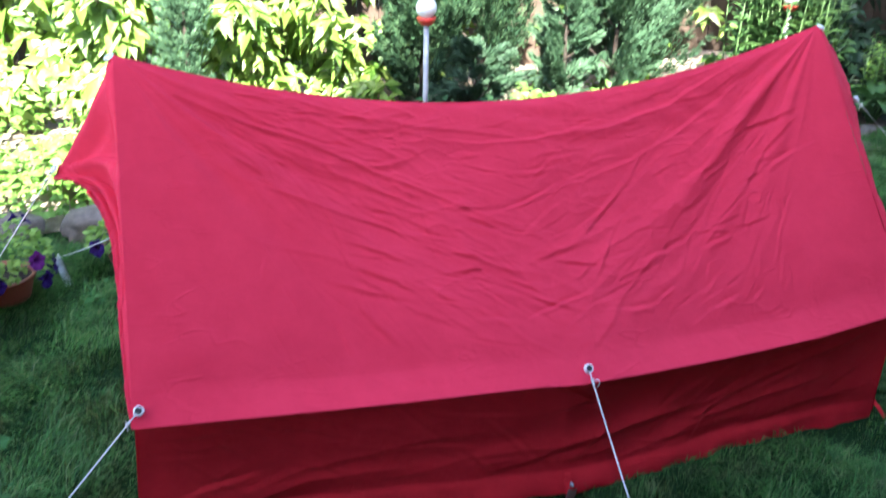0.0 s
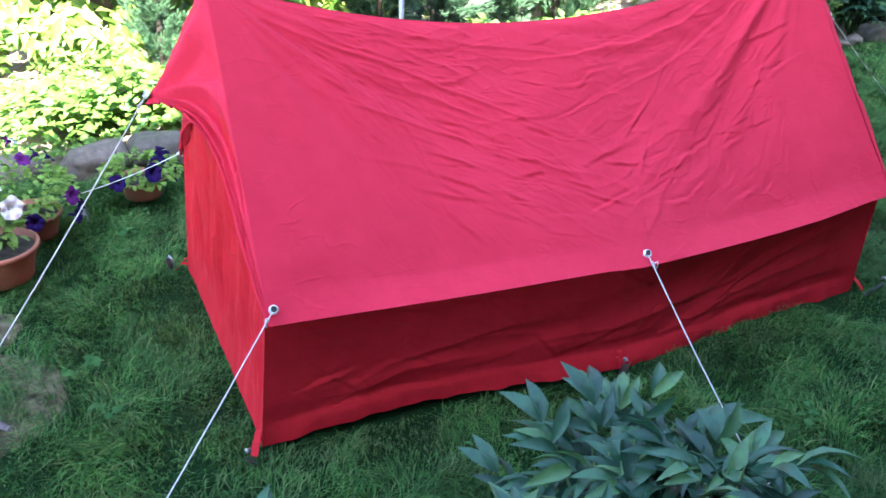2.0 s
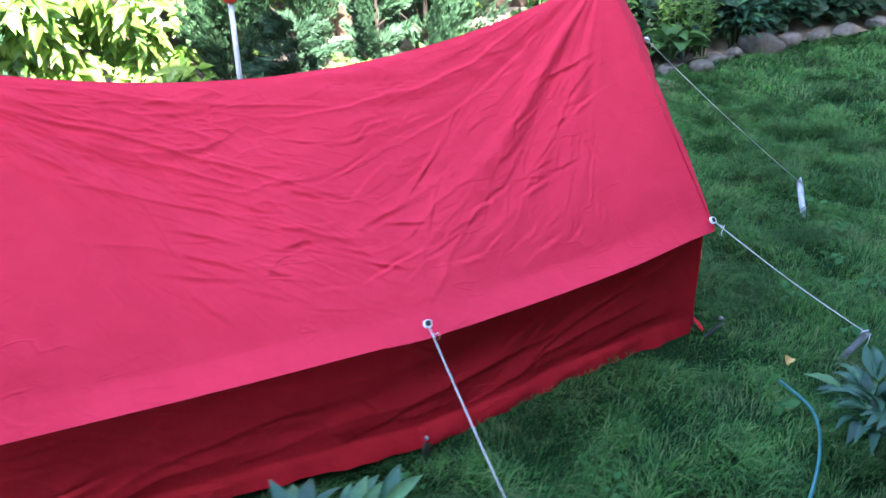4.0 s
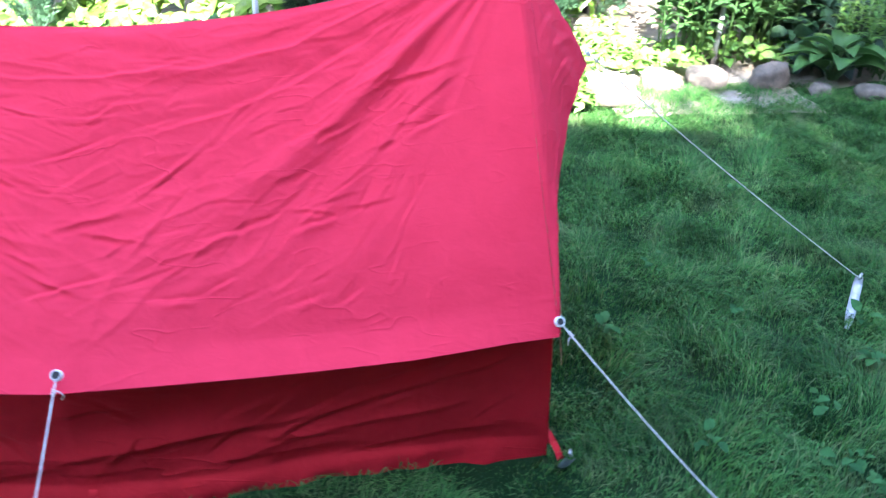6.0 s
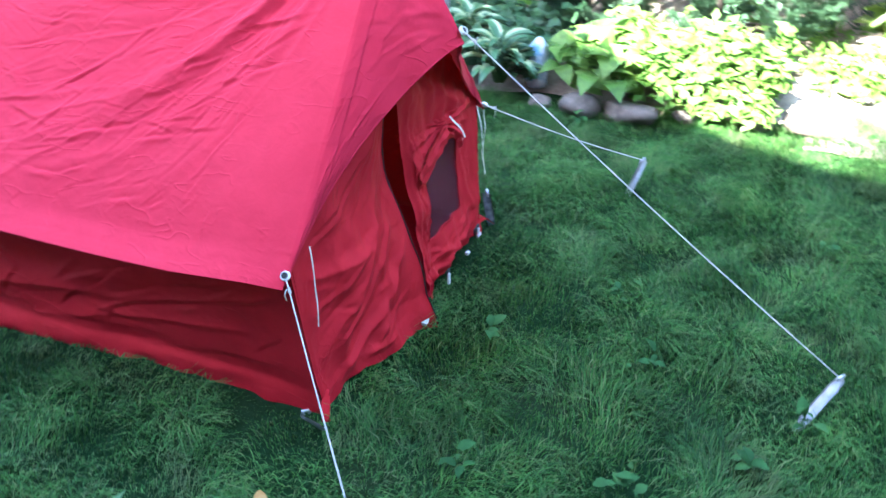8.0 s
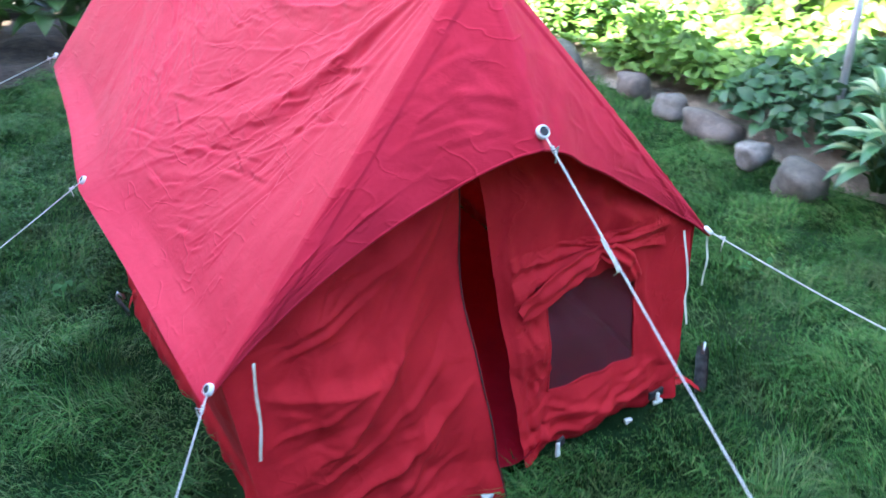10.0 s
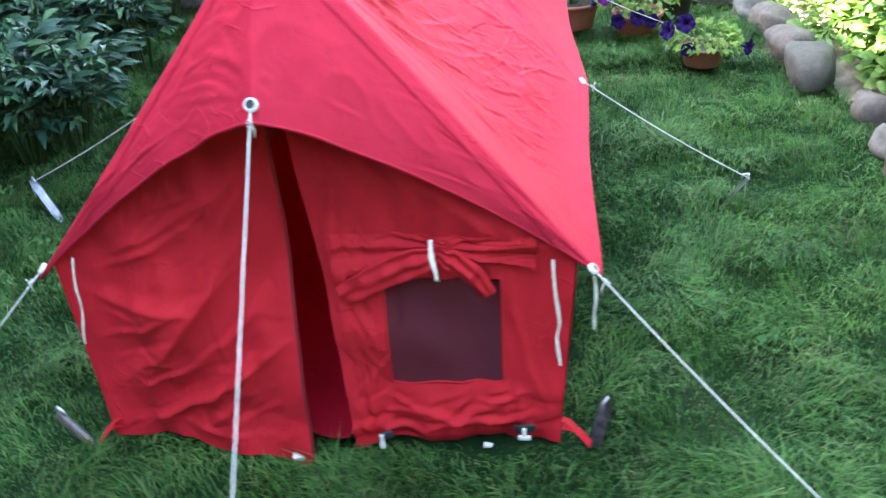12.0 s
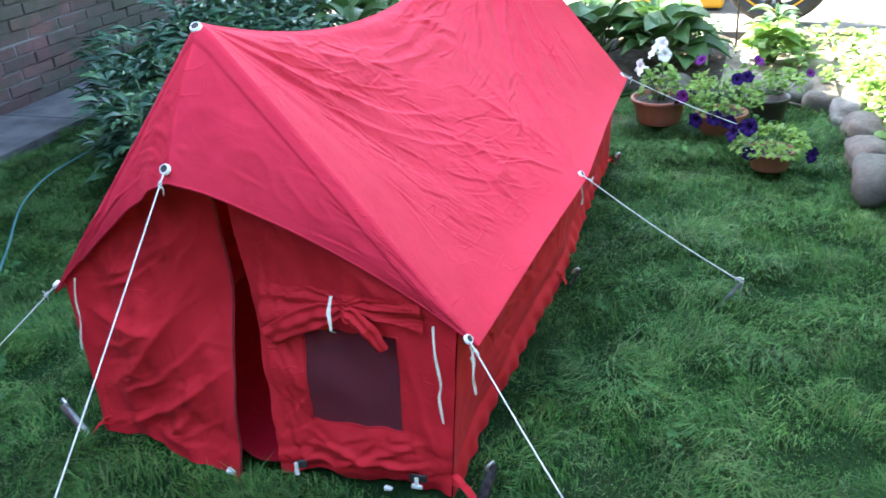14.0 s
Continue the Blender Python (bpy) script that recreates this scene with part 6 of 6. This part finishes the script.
def leaf_wall(name, label, n, x0, x1, y0, z0, z1, size, mat, shape=POINTED, seed=0, depth=0.45, facing=(0, -1), cat="climbing plant"):
    """Hanging leaves in clusters over an uneven upright face."""
    r = np.random.default_rng(seed)
    c = n // 5
    x, z = r.uniform(x0, x1, c), r.uniform(z0, z1, c)
    out = depth * (0.5 + 0.5 * waves(x, z, 0.75, 500 + seed)) * 0.8 + r.uniform(0, 0.18, c)
    keepers = r.uniform(0, 1, c) < np.clip(0.9 + 0.4 * waves(x, z, 0.5, 520 + seed), 0.4 if seed == 1 else 0.15, 1)
    x, z, out = x[keepers], z[keepers], out[keepers]
    fx, fy = facing
    C = np.stack([x * abs(fy) + (y0 + fx * out) * abs(fx), (y0 + fy * out) * abs(fy) + x * abs(fx), z], -1)
    C = np.repeat(C, 5, 0)
    m = len(C)
    a = np.tile(np.linspace(-1.25, 1.25, 5), m // 5) + r.normal(0, 0.2, m)
    along = np.array([abs(fy), abs(fx), 0.0])
    X = along * np.sin(a)[:, None] + np.array([fx * 0.35, fy * 0.35, 0]) - np.array([0, 0, 1.0]) * (np.cos(a) * 0.75)[:, None] + r.normal(0, 0.18, (m, 3))
    N = np.array([fx, fy, 0.75]) + r.normal(0, 0.5, (m, 3))
    S = np.repeat(r.uniform(0.75, 1.25, m // 5), 5) * size * (1.1 - 0.25 * np.abs(a))
    return tagged(placed(name, scatter(name, shape, C + r.normal(0, 0.01, (m, 3)), X, N, S), mat), label, cat, kind="stuff")


leaf_wall("creeper", "thick sunlit wall of bright green creeper leaves", 26000, -5.2, 0.35, 3.10, 0.1, 2.7, 0.130, IVY, seed=1)
leaf_wall("creeper", "creeper leaves hanging among the conifers", 1300, -0.1, 3.4, 3.45, 0.1, 2.8, 0.13, IVY, seed=2)
# this hedge wears the leaf tone that has shade mixed in
leaf_wall("hedge", "dark green leafy hedge at the garden's edge", 9000, 3.0, 7.2, 3.15, 0.05, 2.9, 0.13, SHADED_LEAF, seed=3, cat="hedge")
# eastern hedge out of view, its height set to hold back sky light
leaf_wall("hedge", "dark green leafy hedge at the garden's edge", 7000, -3.2, 3.6, 6.6, 0.05, 4.2, 0.20, SHRUB, seed=4, facing=(-1, 0), cat="hedge")

# fence that carries creeper and hedge
def fence(x0, x1, y, label):
    t = thing("board_fence", (x0, y, 0), label, "fence")
    b = box(0, 0.146, 0, 0.022, 0, 2.6)
    me = bpy.data.meshes.new("board")
    b.to_mesh(me)
    b.free()
    me.materials.append(PLANK)
    n = int((x1 - x0) / 0.152)
    for i in range(n):
        placed("board", me, None, t, m=Matrix.Translation((i * 0.152, 0.004 * (i % 2), -0.02)))
    for z in (0.4, 2.1):
        part("rail", box(0, n * 0.152, 0.03, 0.07, z, z + 0.09), PLANK, t, smooth=False)


fence(-5.4, 7.3, 3.75, "dark weathered board fence behind the plants")


# ---------------------------------------------------------------- garden lamps, hook, ornament
def garden_lamp(at, height, label):
    t = thing("garden_lamp", at, label, "garden lamp", "garden lamps")
    part("post", tube([(0, 0, -0.05), (0, 0, height - 0.09)], 0.013, 14), POST, t, "slim grey metal post")
    part("collar", lathe([(0, height - 0.086), (0.022, height - 0.086), (0.036, height - 0.074), (0.045, height - 0.060), (0.046, height - 0.050), (0.0, height - 0.050)], 28), RED_PL, t, "red plastic collar")
    part("globe", lathe([(0.049 * math.sin(q), height - 0.008 - 0.049 * math.cos(q)) for q in np.linspace(0.5, math.pi, 18)], 32), GLOBE, t, "white opal globe")


garden_lamp((0.30, 1.80, 0.03), 0.80, "garden lamp with white globe and red collar")
garden_lamp((2.60, 2.20, 0.03), 0.72, "garden lamp with white globe and red collar")
hook = thing("shepherd_hook", (-2.98, 0.90, 0.02), "thin black metal garden hook standing in the bed", "garden hook")
part("rod", tube([(0, 0, -0.03), (0, 0, 0.7), (0, 0, 1.2)] + [(0.08 - 0.08 * math.cos(q), 0, 1.2 + 0.08 * math.sin(q)) for q in np.linspace(0.3, 3.4, 10)], 0.006, 8), BLACK, hook)
orn = thing("garden_ornament", (0.770, 1.745, 0.02), "blue and white glazed garden ornament among the plants", "ornament")
bm = lathe([(0, 0), (0.046, 0), (0.050, 0.03), (0.044, 0.075), (0.036, 0.105), (0.038, 0.125), (0.044, 0.150), (0.042, 0.172), (0.028, 0.195), (0.012, 0.210), (0, 0.212)], 24)
for v in bm.verts:
    v.co += v.co.normalized() * 0.016 * noise.noise(v.co * 22)
part("body", bm, BLUE, orn)

# ---------------------------------------------------------------- yard: motorcycle wheel, yellow bodywork
bike = thing("motorcycle", (-4.05, 1.25, 0.035), "parked motorcycle with a black tyre and alloy wheel", "motorcycle")
wheel_m = pose(0, 0, 0.315, 90, 0, 80)
tyre = lathe([(0.235, -0.045), (0.275, -0.062), (0.305, -0.050), (0.318, -0.02), (0.320, 0), (0.318, 0.02), (0.305, 0.050), (0.275, 0.062), (0.235, 0.045), (0.235, -0.045)], 56)
w_ob = part("wheel", tyre, BLACK, bike, "black tyre on an alloy wheel", wheel_m)
part("rim", lathe([(0.205, -0.04), (0.238, -0.046), (0.240, 0.046), (0.205, 0.04), (0.200, 0.0), (0.205, -0.04)], 56), BLACK, w_ob)
part("rim_stripe", lathe([(0.226, 0.0455), (0.236, 0.0475), (0.2365, 0.0465)], 56), YELLOW, w_ob)
part("brake_disc", lathe([(0.095, 0.056), (0.150, 0.056), (0.150, 0.061), (0.095, 0.061), (0.095, 0.056)], 48), STEEL, w_ob, "bright drilled brake disc")
part("hub", lathe([(0, -0.05), (0.05, -0.05), (0.055, 0.0), (0.05, 0.064), (0, 0.066)], 28), STEEL, w_ob)
for k in range(3):
    a = 2 * math.pi * k / 3 + 0.5
    for fork in (-0.16, 0.16):
        part("spoke", tube([(0.050 * math.cos(a), 0.050 * math.sin(a), 0.02), (0.13 * math.cos(a + fork * 0.7), 0.13 * math.sin(a + fork * 0.7), 0.030), (0.210 * math.cos(a + fork), 0.210 * math.sin(a + fork), 0.02)], [0.020, 0.015, 0.018], 8), BLACK, w_ob, "black alloy spoke")
# the drilled holes' dark is painted on as small black discs
for k in range(18):
    a = 2 * math.pi * k / 18
    part("drill_hole", lathe([(0, 0.0625), (0.0065, 0.0625)], 10), BLACK, w_ob, "black disc painted in as a dark hole of the brake disc", Matrix.Translation((0.122 * math.cos(a) + 0.012 * math.cos(a) * (k % 2), 0.122 * math.sin(a) + 0.012 * math.sin(a) * (k % 2), 0)))
part("fork_leg", tube([(0.095, 0.0, 0.315), (0.10, 0.10, 0.65), (0.10, 0.22, 1.0)], 0.022, 12), STEEL, bike)
part("fork_leg", tube([(-0.095, 0.0, 0.315), (-0.10, 0.10, 0.65), (-0.10, 0.22, 1.0)], 0.022, 12), STEEL, bike)
bike.matrix_basis = pose(-3.76, 1.10, 0.008, 0, 0, 0) @ Matrix.Scale(1.1, 4)
crate = thing("yellow_box", (-4.36, 0.56, 0.008), "yellow painted box standing on the yard", "box")
part("shell", box(-0.25, 0.25, -0.42, 0.20, 0.02, 0.42, 0.02), YELLOW, crate)
part("base", box(-0.22, 0.22, -0.38, 0.16, 0.0, 0.03, 0.004), BLACK, crate)

# ---------------------------------------------------------------- tree behind the house
def tree(at, height, radius, n, seed):
    r = np.random.default_rng(seed)
    t = thing("unseen_tree", at, "unseen leafy tree behind the house, placed to cast dappled shade", "tree")
    part("trunk", tube([(0, 0, -0.05), (0.04, 0.02, height * 0.3), (-0.03, 0.05, height * 0.6), (0, 0, height * 0.9)], [0.24, 0.19, 0.12, 0.03], 12), BARK, t)
    for k in range(12):
        a, z = k * 2.4, height * (0.5 + 0.03 * k)
        e = Vector((math.cos(a) * radius * 0.8, math.sin(a) * radius * 0.8, z + radius * 0.35))
        part("limb", tube([(0, 0, z), tuple(e * 0.5 + Vector((0, 0, z * 0.5 + 0.05))), tuple(e)], [0.05, 0.03, 0.008], 6), BARK, t)
    centres = r.normal(0, 0.45, (60, 3)) * radius
    c = centres[r.integers(0, 60, n)] + r.normal(0, 0.20 * radius, (n, 3))
    c[:, 2] = c[:, 2] * 0.8 + height * 0.72
    placed("crown", scatter("crown", FAR_LEAF, c, r.normal(0, 1, (n, 3)) - [0, 0, 0.5], r.normal(0, 0.4, (n, 3)) + [0, 0, 1], r.uniform(0.13, 0.24, n)), SHRUB, t)


# never in view; stands where its crown shades the eastern lawn and bed
tree((2.05, -7.95, 0), 15.3, 1.55, 14000, 5)

# ---------------------------------------------------------------- house
WALL_Y, WALL_H = -3.05, 3.15
house_x0, house_x1 = -3.55, 7.5
ROOF_X = [-9, -2.95, -2.5, -1.96, -1.46, -0.41, 0.62, 1.7, 4.0, 9]


def verge(x):
    """Height of the unseen roof edge, shaped by points to set its shadow line."""
    return np.interp(x, ROOF_X, [4.42, 4.42, 4.80, 4.80, 5.3, 5.2, 4.55, 4.22, 4.22, 4.22])


def under_verge(y0, y1, drop0, drop1):
    """A board or slab that follows the roof's edge between two drops below it."""
    bm = bmesh.new()
    rows = []
    for x in [house_x0 - 0.05] + ROOF_X[1:-1] + [house_x1 + 0.3]:
        z = float(verge(x))
        lo = drop0 if drop0 < 2 else z - WALL_H
        rows.append([bm.verts.new(p) for p in ((x, y0, z - lo), (x, y1, z - lo), (x, y1, z - drop1), (x, y0, z - drop1))])
    for a, c in zip(rows, rows[1:]):
        for k in range(4):
            bm.faces.new((a[k], a[(k + 1) % 4], c[(k + 1) % 4], c[k]))
    bm.faces.new(rows[0][::-1])
    bm.faces.new(rows[-1])
    bmesh.ops.recalc_face_normals(bm, faces=bm.faces[:])
    return bm


wall = tagged(part("wall_house", box(house_x0, house_x1, WALL_Y - 0.30, WALL_Y - 0.012, -0.1, WALL_H), MORTAR, smooth=False), "brick house wall with pale mortar joints", "wall", kind="structure")
tagged(part("roof_house", under_verge(WALL_Y - 4.0, WALL_Y + 0.42, 0.16, 0.0), TILE, smooth=False), "unseen house roof, its edge shaped to set the shadow line", "roof", kind="structure")
# added out of view: a stack sized to shade the conifers and bed
tagged(part("chimney", box(-1.40, -0.60, WALL_Y - 0.35, WALL_Y + 0.12, 4.80, 6.48, 0.01), MORTAR, smooth=False), "unseen block added on the house roof to shade bed and conifers", "chimney", kind="structure")
tagged(part("wall_house_end", box(house_x0 - 0.3, house_x0, WALL_Y - 3.2, WALL_Y - 0.012, -0.1, WALL_H), MORTAR, smooth=False), "end wall of the house", "wall", kind="structure")
# boards added out of view, closing the gap below the edge against sun
tagged(part("gable_boards", under_verge(WALL_Y - 0.25, WALL_Y - 0.04, 9.0, 0.165), PLANK, smooth=False), "unseen boards added between brickwork and roof to block the sun", "wall", kind="structure")
# added wall, out of view, that keeps horizon light off the tent front
tagged(part("wall_east", box(7.4, 7.7, -3.0, 8.0, -0.1, 3.9), PLANK, smooth=False), "unseen plain wall added in the east to block low sky light", "wall", kind="structure")
tagged(part("wall_yard", box(-9.3, -9.0, -3.3, 7.0, -0.1, 2.2), MORTAR, smooth=False), "plain wall closing the yard", "wall", kind="structure")
COURSE, BL = 0.073, 0.256
bb = box(0, BL - 0.010, -0.10, 0.0, 0, COURSE - 0.009, 0.006)
brick_me = bpy.data.meshes.new("brick")
bb.to_mesh(brick_me)
bb.free()
brick_me.materials.append(BRICK)
rest_v, rest_f = [], []
plain = box(0, BL - 0.010, -0.10, 0.0, 0, COURSE - 0.009)
bv = np.array([v.co[:] for v in plain.verts])
quads = [tuple(v.index for v in f.verts) for f in plain.faces if f.normal.y > -0.5]
plain.free()
count = 0
rb = random.Random(4)
for row in range(int(WALL_H / COURSE)):
    x = house_x0 + (BL / 2 if row % 2 else 0.0)
    while x < house_x1 - BL:
        z = 0.01 + row * COURSE + 0.005 * math.sin(x * 2.3 + row * 0.4)
        off = (rb.uniform(-0.004, 0.004), rb.uniform(-0.008, 0.008), rb.uniform(-0.003, 0.003))
        if row < 17 and -3.6 < x < 0.6 and count < 300:
            placed("brick", brick_me, None, wall, m=pose(x + off[0], WALL_Y + off[1], z + off[2], 0, 0, rb.uniform(-0.5, 0.5)))
            count += 1
        else:
            k = len(rest_v) * len(bv)
            rest_v.append(bv + [x + off[0], WALL_Y + off[1], z + off[2]])
            rest_f.append(np.array(quads) + k)
        x += BL
rest = placed("brickwork", mesh_of("brickwork", np.concatenate(rest_v), [np.concatenate(rest_f)], False), BRICK, wall)
rest["kind"] = "stuff"
